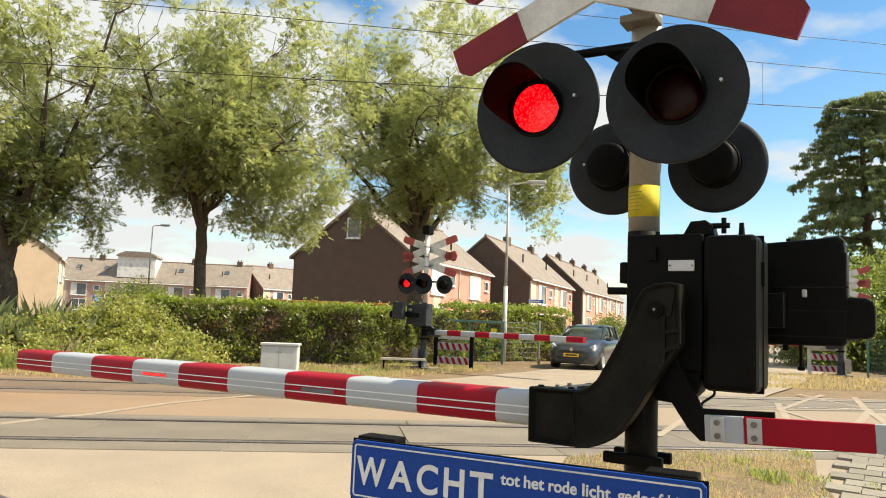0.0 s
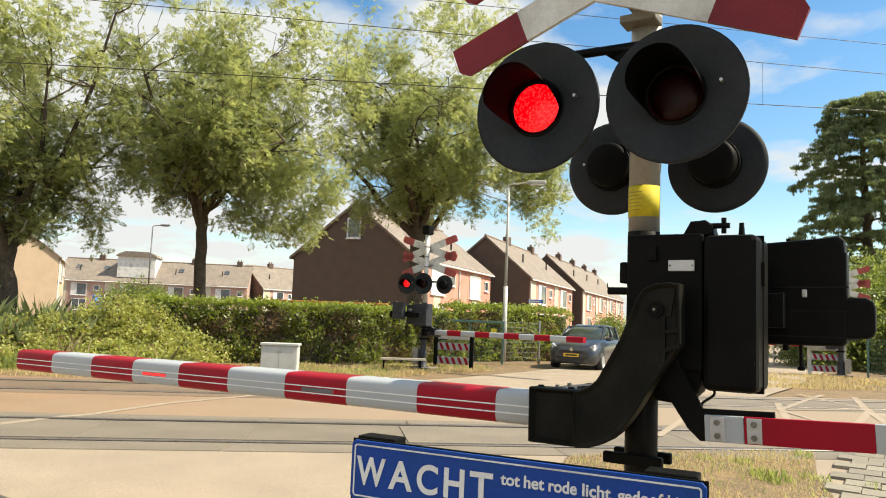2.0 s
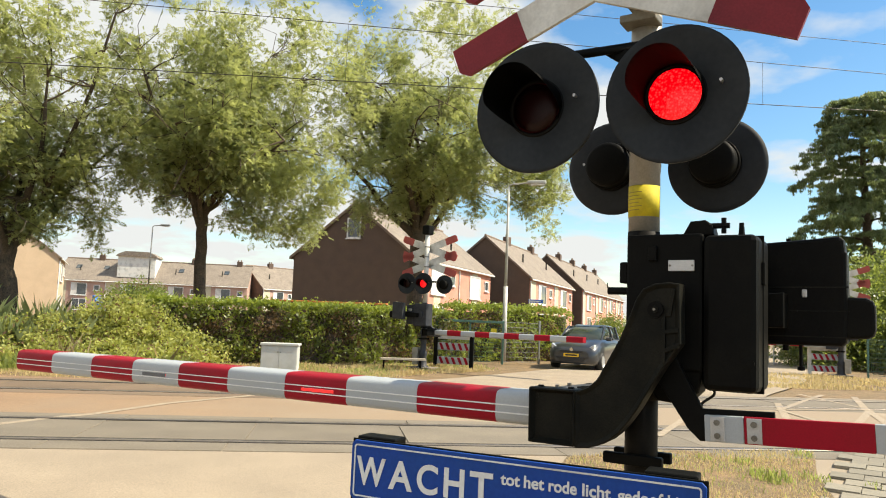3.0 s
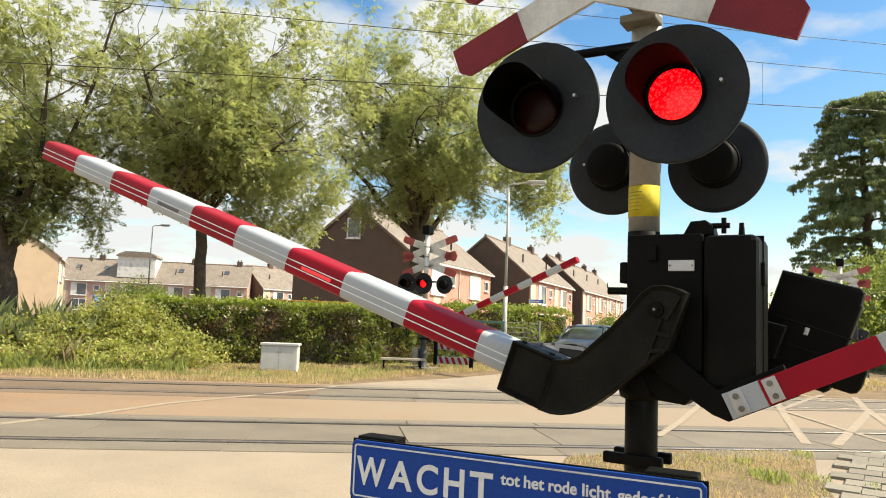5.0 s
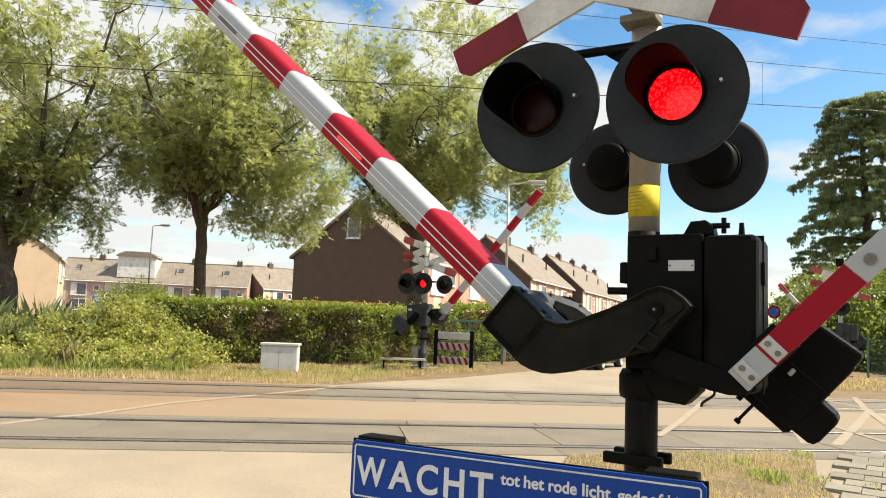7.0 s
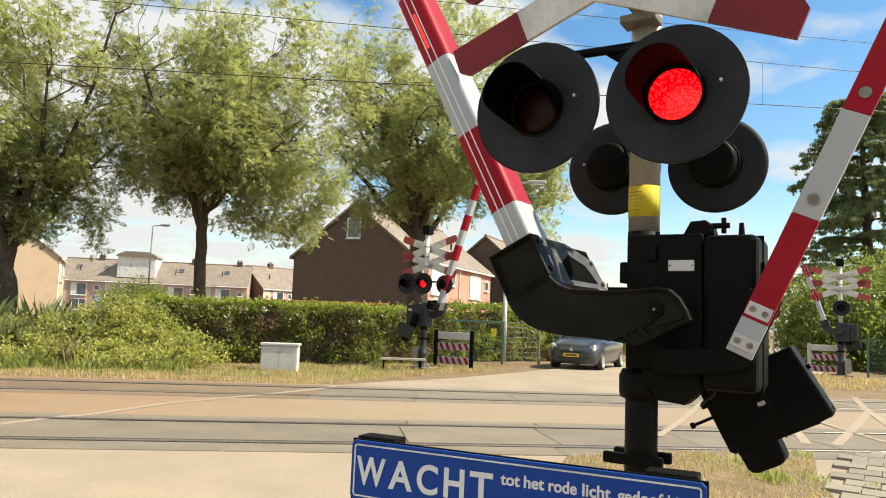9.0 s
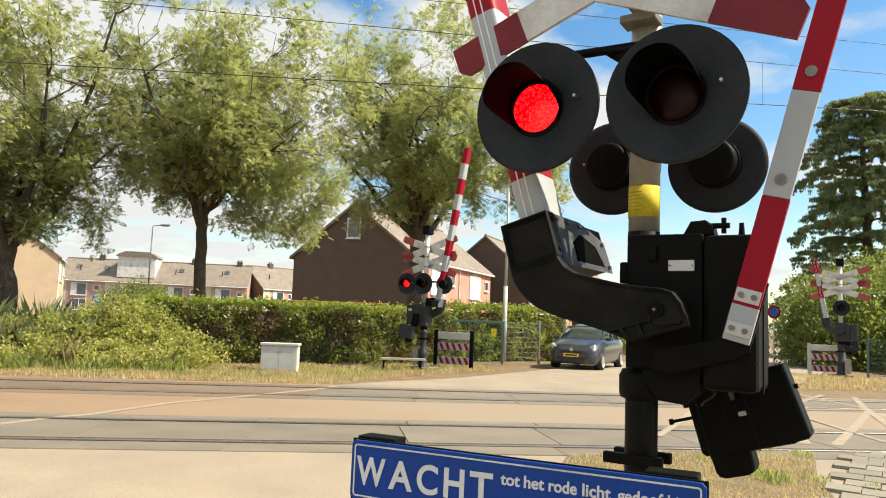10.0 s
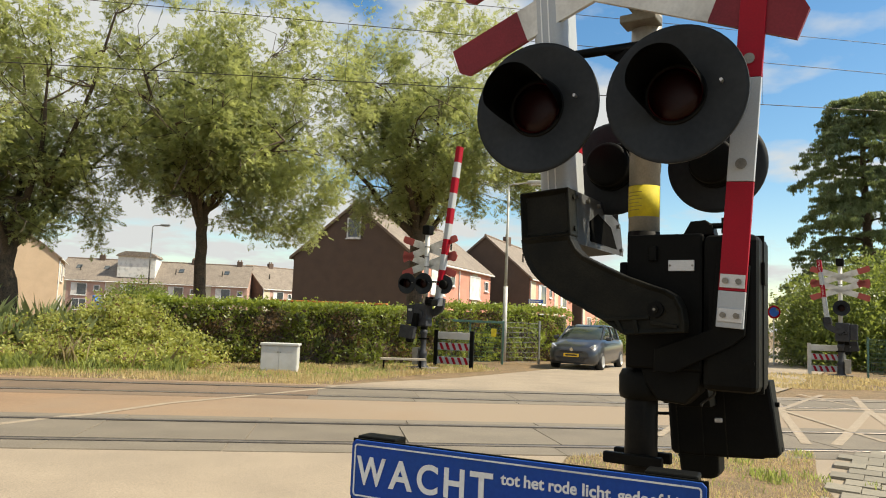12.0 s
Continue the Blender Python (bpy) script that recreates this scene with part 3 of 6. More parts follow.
def boom_bar(arm, x_tip, x_root, z0, height, y0, y1, bounds, first_red=True):
    """The striped beam as one sleeve for each stripe, running from the tip to the clamp."""
    h, ym, w = height / 2, (y0 + y1) / 2, (y1 - y0) / 2
    prof = []
    for k in range(24):
        a = 2 * math.pi * (k + 0.5) / 24
        c, s = math.cos(a), math.sin(a)
        prof.append((ym + w * math.copysign(abs(c) ** 0.34, c), z0 + h * math.copysign(abs(s) ** 0.46, s)))
    xs = [x_tip] + list(bounds) + [x_root]
    red = first_red
    for a, b in zip(xs, xs[1:]):
        bm = bmesh.new()
        ends = []
        for x in (a, b - 0.001):
            ends.append([bm.verts.new((x, y, z)) for y, z in prof])
        for i in range(24):
            j = (i + 1) % 24
            bm.faces.new((ends[0][i], ends[0][j], ends[1][j], ends[1][i]))
        for x in (a, b - 0.001):
            bm.faces.new([bm.verts.new((x, y, z)) for y, z in prof])
        bmesh.ops.recalc_face_normals(bm, faces=list(bm.faces))
        part("stripe", bm, "red" if red else "white", arm, "glossy red stripe sleeve" if red else "white stripe sleeve", None, True)
        red = not red


def strip_lights(arm, spots, z, y, w=0.24):
    for x, first in spots:
        bm = bmesh.new()
        box(bm, -w / 2, w / 2, -0.004, -0.0005, -0.008, 0.008)
        n0 = len(bm.faces)
        box(bm, -w / 2, w / 2, 0.0005, 0.004, -0.011, 0.011)
        bm.faces.ensure_lookup_table()
        for i, f in enumerate(bm.faces):
            f.material_index = 0 if i < n0 else 1
        base = Matrix.Translation((x, y, z))
        ob = part("boom_light", bm, "lit_bar", arm, "narrow red boom light", base)
        ob.data.materials.append(M["dull_alu"])
        INSERTS.append((ob, first, base, "X"))


def cross_boards(parent, y, boards, half, red="faded_red"):
    """The diagonal boards of the double cross, white with red ends."""
    for (x0, z0), (x1, z1), red0, red1 in boards:
        d = Vector((x1 - x0, 0, z1 - z0))
        L = d.length
        a = math.degrees(math.atan2(d.z, d.x))
        m = Matrix.Translation((x0, y, z0)) @ pose(0, 0, 0, 0, -a, 0)
        part("cross_board", S([(red0, -half), (L - red1, -half), (L - red1, half), (red0, half)], -0.012, 0.012), "dirty_white", parent, "weathered white cross board", m)
        part("board_end", S([(0, -half * 0.55), (half * 0.5, -half), (red0, -half), (red0, half), (0, half)], -0.0125, 0.0125), red, parent, "faded red board end", m)
        part("board_end", S([(L, -half * 0.55), (L, half), (L - red1, half), (L - red1, -half), (L - half * 0.5, -half)], -0.0125, 0.0125), red, parent, "faded red board end", m)


ARM_OUT = [(0.103, 0.112), (0.06, 0.118), (0.0, 0.113), (-0.055, 0.09), (-0.085, 0.045), (-0.11, -0.02), (-0.16, -0.135), (-0.215, -0.235), (-0.262, -0.317), (-0.30, -0.352), (-0.345, -0.372),
           (-0.365, -0.376), (-0.365, -0.628), (-0.30, -0.622), (-0.25, -0.605), (-0.20, -0.577), (-0.158, -0.541), (-0.11, -0.482), (-0.07, -0.422), (-0.022, -0.338), (0.036, -0.244), (0.106, -0.144)]


def boom_arm(parent, px_, pz_, table, length, bounds, lights=True, y_front=-0.29, boom_y=(-0.185, 0.055), bz=-0.49, bh=0.165, weight=True, paint="arm"):
    """Curved cast arm with clamp, striped beam and counterweight, turning on a shaft."""
    base = Matrix.Translation((px_, 0, pz_))
    bm = S(ARM_OUT, y_front, y_front + 0.095, bevel=0.006)
    inset_face(bm, 0.017, 0.012, lambda f: f.normal.y < -0.9 and f.calc_area() > 0.05)
    arm = part("boom_arm", bm, paint, parent, "curved dark cast boom arm with a ribbed edge", base)
    part("rib", S([(0.04, -0.085), (0.098, -0.077), (0.098, -0.097), (0.04, -0.105)], y_front - 0.002, y_front + 0.05, 0.003), "arm", arm)
    part("rib", S([(0.028, -0.235), (0.042, -0.235), (0.042, -0.03), (0.028, -0.03)], y_front - 0.002, y_front + 0.05, 0.003), "arm", arm)
    part("rib", S([(0.04, -0.165), (0.098, -0.142), (0.098, -0.162), (0.04, -0.185)], y_front - 0.002, y_front + 0.05, 0.003), "arm", arm)
    part("rib", S([(0.045, -0.03), (0.065, -0.03), (0.085, 0.085), (0.07, 0.09)], y_front + 0.002, y_front + 0.05, 0.003), "arm", arm)
    part("shaft_boss", R((0, y_front - 0.004, 0), (0, y_front + 0.55, 0), 0.034, 0.06, 28), "black", arm)
    part("shaft_nut", R((0, y_front - 0.016, 0), (0, y_front, 0), 0.016, 0.014, 6), "arm", arm)
    part("shaft_pin", R((0, y_front - 0.024, 0), (0, y_front - 0.016, 0), 0.006, 0.005, 10), "steel", arm, "bright shaft pin")
    bm = B(-0.592, -0.362, y_front - 0.004, y_front + 0.10, -0.624, -0.370, bevel=0.008)
    inset_face(bm, 0.016, 0.03, lambda f: f.normal.y < -0.9 and f.calc_area() > 0.03)
    part("end_box", bm, paint, arm)
    for x in (-0.56, -0.39):
        for z in (-0.60, -0.41):
            part("bolt", R((x, y_front + 0.022, z), (x, y_front + 0.035, z), 0.011, 0.011, 6), "arm", arm)
    for x in (-0.55, -0.40):
        part("bolt", R((x, y_front + 0.05, -0.376), (x, y_front + 0.05, -0.362), 0.014, 0.014, 6), "arm", arm)
    # aluminium clamp plates over and under the beam, their shade put into the colour
    bm = bmesh.new()
    outer = [(-0.60, y_front + 0.09), (-0.60, 0.20), (-0.52, 0.52), (-0.34, 0.54), (-0.34, y_front + 0.09)]
    inner = [(-0.47, 0.02), (-0.53, 0.16), (-0.48, 0.36), (-0.37, 0.44), (-0.37, 0.02)]
    a = [bm.verts.new((x, y, -0.392)) for x, y in outer]
    c = [bm.verts.new((x, y, -0.392)) for x, y in inner]
    for k in range(5):
        bm.faces.new((a[k], a[(k + 1) % 5], c[(k + 1) % 5], c[k]))
    bmesh.ops.solidify(bm, geom=list(bm.faces), thickness=0.014)
    bmesh.ops.recalc_face_normals(bm, faces=list(bm.faces))
    part("clamp_plate", bm, "dull_alu", arm, "dull aluminium clamp plate with a cut-out, darkened for shade")
    part("clamp_plate", B(-0.60, -0.36, y_front + 0.09, 0.12, -0.60, -0.586, bevel=0.003), "dull_alu", arm, "dull aluminium clamp plate darkened for shade")
    # block and black sheet added so the cut-out looks like a dark hollow
    part("clamp_block", B(-0.525, -0.375, 0.065, 0.43, -0.58, -0.41, bevel=0.01), "black", arm)
    part("cutout_fill", B(-0.585, -0.362, 0.06, 0.50, -0.404, -0.395), "hollow_black", arm)
    part("clamp_web", B(-0.36, -0.345, y_front + 0.09, 0.45, -0.60, -0.395, bevel=0.003), "black", arm)
    for x, y in ((-0.57, -0.15), (-0.57, 0.0), (-0.57, 0.16), (-0.50, 0.46), (-0.37, 0.49)):
        part("bolt", R((x, y, -0.392), (x, y, -0.376), 0.012, 0.011, 8), "steel", arm)
    part("clamp_rib", B(-0.56, -0.40, 0.06, 0.075, -0.585, -0.40, bevel=0.003), "dull_alu", arm)
    boom_bar(arm, -length, -0.46, bz, bh, boom_y[0], boom_y[1], bounds)
    for dz in (0.012, -0.026):
        part("trim_strip", B(-length, -0.6, boom_y[0] - 0.003, boom_y[0] + 0.006, bz + dz - 0.003, bz + dz + 0.003), "trim", arm, "thin pale trim along the beam")
    part("end_cap", B(-length - 0.008, -length, boom_y[0] + 0.012, boom_y[1] - 0.012, bz - bh * 0.42, bz + bh * 0.42, bevel=0.003), "red", arm)
    if weight:
        part("weight_lever", S([(-0.05, 0.06), (0.45, 0.10), (0.45, -0.06), (-0.05, -0.07)], 0.185, 0.33, 0.005), "black", arm)
        bm = S([(0.335, 0.345), (0.672, 0.368), (0.69, 0.352), (0.694, 0.30), (0.70, 0.29), (0.70, 0.0), (0.692, -0.12), (0.675, -0.138), (0.335, -0.14)], 0.33, 0.50, 0.016)
        part("counterweight", bm, "black" if paint == "arm" else paint, arm, "heavy black counterweight block")
        bm = S([(0.67, 0.09), (0.775, 0.085), (0.798, 0.072), (0.808, 0.045), (0.808, -0.06), (0.798, -0.088), (0.775, -0.10), (0.67, -0.105)], 0.34, 0.49, 0.014)
        part("weight_lobe", bm, "black", arm)
        # pale plate added where daylight would show through a hole in the weight
        part("hole_plug", B(0.512, 0.534, 0.323, 0.3295, 0.085, 0.122, bevel=0.004), "alu", arm, "small bright plate in place of a hole through the counterweight")
        for z in (-0.10, 0.02, 0.13):
            part("weight_seam", B(0.35, 0.705, 0.327, 0.332, z, z + 0.006), "arm", arm)
        for x in (0.45, 0.66):
            part("lifting_eye", R((x, 0.41, 0.33), (x, 0.41, 0.37), 0.012, 0.012, 10), "black", arm)
        part("lever_pin", R((0.50, 0.36, -0.13), (0.50, 0.36, -0.245), 0.008, 0.008, 8), "black", arm)
        part("pin_head", R((0.50, 0.36, -0.238), (0.50, 0.36, -0.256), 0.016, 0.016, 10), "black", arm)
        part("stop_stud", R((0.435, 0.36, -0.13), (0.435, 0.36, -0.165), 0.014, 0.014, 10), "black", arm)
    if lights:
        strip_lights(arm, [(-(length - 0.49 * 3 - 0.25), True), (-(length - 0.49 * 6 - 0.25), False)], bz - 0.008, boom_y[0] - 0.001)
    ARMS.append((arm, base, 1, table))
    return arm


def foot_boom(parent, px_, pz_):
    """The shorter barrier over the footpath, a flat board on a bent lever."""
    base = Matrix.Translation((px_, 0, pz_))
    arm = part("footpath_arm", S([(-0.05, 0.035), (0.05, 0.04), (0.165, -0.198), (0.45, -0.198), (0.45, -0.334), (0.15, -0.334), (0.10, -0.284), (-0.045, -0.05)], -0.165, -0.135, 0.004), "black", parent, "bent black lever of the footpath barrier", base)
    zc, hh = -0.275, 0.055
    for a, b, red in ((0.178, 0.335, False), (0.335, 0.805, True), (0.805, 1.26, False), (1.26, 1.72, True), (1.72, 2.18, False)):
        part("stripe", B(a, b - 0.001, -0.195, -0.167, zc - hh, zc + hh, bevel=0.003), "red" if red else "white", arm, "flat red stripe board" if red else "flat white stripe board")
    for a in (0.202, 0.347):
        part("clamp_plate", B(a, a + 0.058, -0.201, -0.1955, zc - hh * 0.92, zc + hh * 0.92, bevel=0.002), "alu", arm, "aluminium clamp plate")
        for dz in (-0.027, 0.027):
            part("bolt", R((a + 0.029, -0.214, zc + dz), (a + 0.029, -0.201, zc + dz), 0.013, 0.012, 8), "steel", arm)
    for x in (0.88, 1.34):
        part("bolt", R((x, -0.203, zc), (x, -0.195, zc), 0.024, 0.022, 14), "steel", arm)
    ARMS.append((arm, base @ pose(0, 0, 0, 0, -2.5, 0), -1, FOOT))
    return arm


def post(parent, top=3.45, grey_from=1.95, paint="pole"):
    part("pole", R((0, 0, grey_from), (0, 0, top), 0.073, 0.073, 36), paint, parent, "grey galvanised pole", None, True)
    part("pole_foot", R((0, 0, 0.02), (0, 0, grey_from), 0.075, 0.075, 36), "black_pole", parent, "black painted lower pole", None, True)
    part("base_plate", B(-0.2, 0.2, -0.2, 0.2, 0.0, 0.03, bevel=0.005), "black", parent)
    part("pole_cap", lathe([(0.0, top + 0.05), (0.06, top + 0.04), (0.085, top), (0.085, top - 0.03), (0.07, top - 0.03)], 28, axis="Z"), "black", parent, "", None, True)
    part("pole_collar", lathe([(0.076, 1.16), (0.1, 1.17), (0.105, 1.2), (0.105, 1.27), (0.09, 1.3), (0.076, 1.3)], 32, axis="Z"), "black", parent, "", None, True)
    part("pole_clamp", B(-0.152, 0.122, -0.095, -0.06, 0.865, 0.915, bevel=0.006), "black", parent)
    part("pole_clamp", B(-0.152, 0.122, 0.06, 0.095, 0.865, 0.915, bevel=0.006), "black", parent)


def near_barrier():
    b = thing("level_crossing_barrier", pose(0.962, 3.504, 0, 0, 0, -ROAD_TURN), "grey level crossing post with flashing red lamps and striped boom", "barrier", "level crossing barriers")
    post(b)
    part("label_plate", lathe([(0.0745, 2.02), (0.0752, 2.02), (0.0752, 2.17), (0.0745, 2.17)], 30, (185, 355), axis="Z"), "yellow", b, "yellow sticker wrapped round the pole", None, True)
    for i in range(6):
        part("print_bar", lathe([(0.0756, 2.05 + 0.017 * i), (0.0756, 2.054 + 0.017 * i)], 12, (200 + (i % 3) * 8, 268 + 10 * (i % 2)), axis="Z"), "yellow_print", b)
    # drive housing
    body = part("drive_body", B(-0.045, 0.30, -0.12, 0.06, 1.31, 1.925, bevel=0.012), "black", b, "black cast drive housing")
    part("nameplate", B(0.150, 0.265, -0.127, -0.119, 1.755, 1.805, bevel=0.002), "alu", body, "small blank metal nameplate")
    for x in (0.158, 0.257):
        part("rivet", R((x, -0.131, 1.78), (x, -0.126, 1.78), 0.005, 0.005, 8), "steel", body)
    part("latch", B(0.06, 0.10, -0.14, -0.119, 1.80, 1.87, bevel=0.006), "black", body)
    part("hinge_block", B(-0.085, -0.044, -0.1, -0.02, 1.70, 1.80, bevel=0.008), "black", body)
    part("hinge_bolt", R((-0.15, -0.06, 1.665), (-0.044, -0.06, 1.665), 0.018, 0.018, 10), "black", body)
    part("shaft_bearing", R((0.126, -0.19, 1.578), (0.126, 0.14, 1.578), 0.085, 0.095, 36), "black", body, "", None, True)
    part("belly", S([(0.02, 1.32), (0.30, 1.32), (0.28, 1.22), (0.22, 1.16), (0.10, 1.17), (0.04, 1.25)], -0.10, 0.05, 0.012), "black", body)
    case = part("motor_case", B(0.302, 0.53, -0.14, 0.17, 1.235, 1.915, bevel=0.028), "black", b, "black motor case with rounded corners")
    part("case_seam", B(0.296, 0.536, -0.015, 0.0, 1.229, 1.921, bevel=0.004), "black", case)
    part("case_lock", R((0.50, -0.155, 1.36), (0.50, -0.139, 1.36), 0.02, 0.018, 14), "black", case)
    part("case_handle", B(0.53, 0.545, -0.05, 0.0, 1.70, 1.80, bevel=0.004), "black", case)
    part("pulley_lug", S([(0.20, 1.92), (0.235, 1.985), (0.30, 1.99), (0.33, 1.965), (0.34, 1.92)], -0.08, 0.02, 0.006), "black", body)
    part("pulley_bolt", R((0.30, -0.05, 1.965), (0.40, -0.05, 1.965), 0.013, 0.013, 10), "black", body)
    part("pulley_pin", R((0.375, -0.05, 1.93), (0.375, -0.05, 2.0), 0.011, 0.011, 10), "black", body)
    part("stud", R((0.45, -0.05, 1.92), (0.45, -0.05, 1.975), 0.014, 0.01, 10), "black", case)
    # cable drooping below
    bm = bmesh.new()
    pts = [Vector((0.30 + 0.03 * math.sin(k * 0.7), 0.0, 1.25 - 0.014 * k)) for k in range(8)]
    for p, q in zip(pts, pts[1:]):
        rod(bm, p, q, 0.006, 0.006, 8)
    part("cable", bm, "rubber", b)
    boom_arm(b, 0.140, 1.576, BOOM, 5.17, [-4.68, -4.17, -3.69, -3.20, -2.73, -2.24, -1.77, -1.29, -0.82])
    foot_boom(b, 0.138, 1.350)
    # lamps on their cross arms
    part("lamp_arm", R((-0.395, -0.30, 2.77), (0.0, -0.06, 2.86), 0.022, 0.022, 14), "black", b, "", None, True)
    part("lamp_arm", R((0.243, -0.30, 2.60), (0.0, -0.06, 2.66), 0.022, 0.022, 14), "black", b, "", None, True)
    part("arm_gusset", S([(-0.17, 2.82), (-0.06, 2.86), (-0.06, 2.74)], -0.12, -0.1), "black", b)
    for x, z in ((-0.395, 2.64), (0.243, 2.55)):
        part("lamp_bracket", R((x, -0.30, z - 0.1), (x, -0.30, z + 0.14), 0.02, 0.02, 12), "black", b)
    part("rear_lamp_arm", R((-0.23, 0.16, 2.42), (0.285, 0.16, 2.42), 0.02, 0.02, 12), "black", b, "", None, True)
    part("rear_arm_stub", R((0, 0.0, 2.42), (0, 0.16, 2.42), 0.025, 0.025, 12), "black", b)
    crossing_lamp(b, -0.400, -0.40, 2.502, 0.309, -1, True)
    crossing_lamp(b, 0.242, -0.40, 2.486, 0.298, -1, False)
    crossing_lamp(b, -0.241, 0.25, 2.330, 0.248, 1, None, 0.2)
    crossing_lamp(b, 0.282, 0.25, 2.308, 0.236, 1, None, 0.2)
    # double cross
    cross_boards(b, -0.17, [((-0.975, 2.866), (0.80, 3.575), 0.41, 0.40), ((0.722, 2.812), (-0.85, 3.42), 0.39, 0.40),
                            ((-0.955, 3.262), (0.80, 3.97), 0.41, 0.40), ((0.722, 3.21), (-0.85, 3.82), 0.39, 0.40)], 0.088)
    for z in (3.0, 3.3):
        part("cross_bracket", B(-0.09, 0.085, -0.15, -0.03, z - 0.05, z - 0.01, bevel=0.006), "bracket", b)
    part("cross_strut", S([(-0.12, 3.12), (-0.02, 2.98), (0.02, 2.98), (0.12, 3.12), (0.08, 3.12), (0.0, 3.02), (-0.08, 3.12)], -0.15, -0.09), "bracket", b)
    return b


def far_barrier(m, length, n, with_lamps, label, table):
    b = thing("level_crossing_barrier", m, label, "barrier", "level crossing barriers")
    post(b, 4.0, 1.95 if with_lamps else 1.7, "dirty_white")
    part("bell", B(-0.13, 0.13, -0.14, 0.14, 3.98, 4.26, bevel=0.04), "black", b, "black bell box on the mast head")
    for z in (3.0, 3.3, 3.6):
        part("mast_band", lathe([(0.074, z), (0.082, z), (0.082, z + 0.03), (0.074, z + 0.03)], 24, axis="Z"), "steel", b)
    # drive, foot and arm wear the dark paint with haze mixed in
    drive = part("drive_body", B(-0.16, 0.3, -0.2, 0.16, 1.25, 1.92, bevel=0.03), "hazed_black", b, "dark drive housing greyed for haze")
    part("drive_lid", B(-0.13, 0.27, -0.215, -0.2, 1.32, 1.86, bevel=0.006), "hazed_black", drive)
    part("drive_bearing", R((0.07, -0.25, 1.6), (0.07, 0.2, 1.6), 0.12, 0.12, 24), "hazed_black", drive)
    part("motor_case", B(0.3, 0.55, -0.17, 0.15, 1.3, 1.88, bevel=0.03), "hazed_black", b)
    part("nameplate", B(0.36, 0.48, 0.15, 0.158, 1.7, 1.76), "alu", b)
    part("foot_casing", lathe([(0.078, 1.16), (0.11, 1.14), (0.12, 1.05), (0.09, 1.0), (0.085, 0.55), (0.12, 0.5), (0.13, 0.42), (0.11, 0.36), (0.13, 0.1), (0.2, 0.06), (0.21, 0.03)], 20, axis="Z"), "hazed_black", b, "cast mast foot with flanges, greyed for haze", None, True)
    part("junction_box", B(0.12, 0.32, -0.12, 0.1, 0.12, 0.62, bevel=0.02), "pole", b, "grey cable junction box")
    part("plinth", B(-0.4, 0.4, -0.35, 0.35, 0.0, 0.06, bevel=0.01), "concrete", b)
    bounds = [-(length - 0.46 * (k + 1)) for k in range(n)]
    boom_arm(b, 0.126, 1.578, table, length, bounds, lights=False, y_front=-0.26, bh=0.16, paint="hazed_black")
    cross_boards(b, -0.13, [((-0.95, 2.80), (0.95, 3.42), 0.40, 0.40), ((0.95, 2.80), (-0.95, 3.42), 0.40, 0.40),
                            ((-0.95, 3.27), (0.95, 3.89), 0.40, 0.40), ((0.95, 3.27), (-0.95, 3.89), 0.40, 0.40)], 0.105, "cross_red_sunlit")
    if with_lamps:
        # seen from behind its road: the two lamps on the rear face the crossing
        crossing_lamp(b, 0.44, 0.36, 2.50, 0.31, 1, True, 0.2)
        crossing_lamp(b, -0.15, 0.362, 2.50, 0.31, 1, False, 0.2)
        part("lamp_arm", R((-0.6, 0.2, 2.56), (0.5, 0.2, 2.56), 0.025, 0.025, 12), "black", b)
        crossing_lamp(b, -0.62, -0.05, 2.5, 0.28, -1, None, 0.2)
    else:
        crossing_lamp(b, 0.05, -0.3, 2.45, 0.28, -1, None, 0.2)
    return b


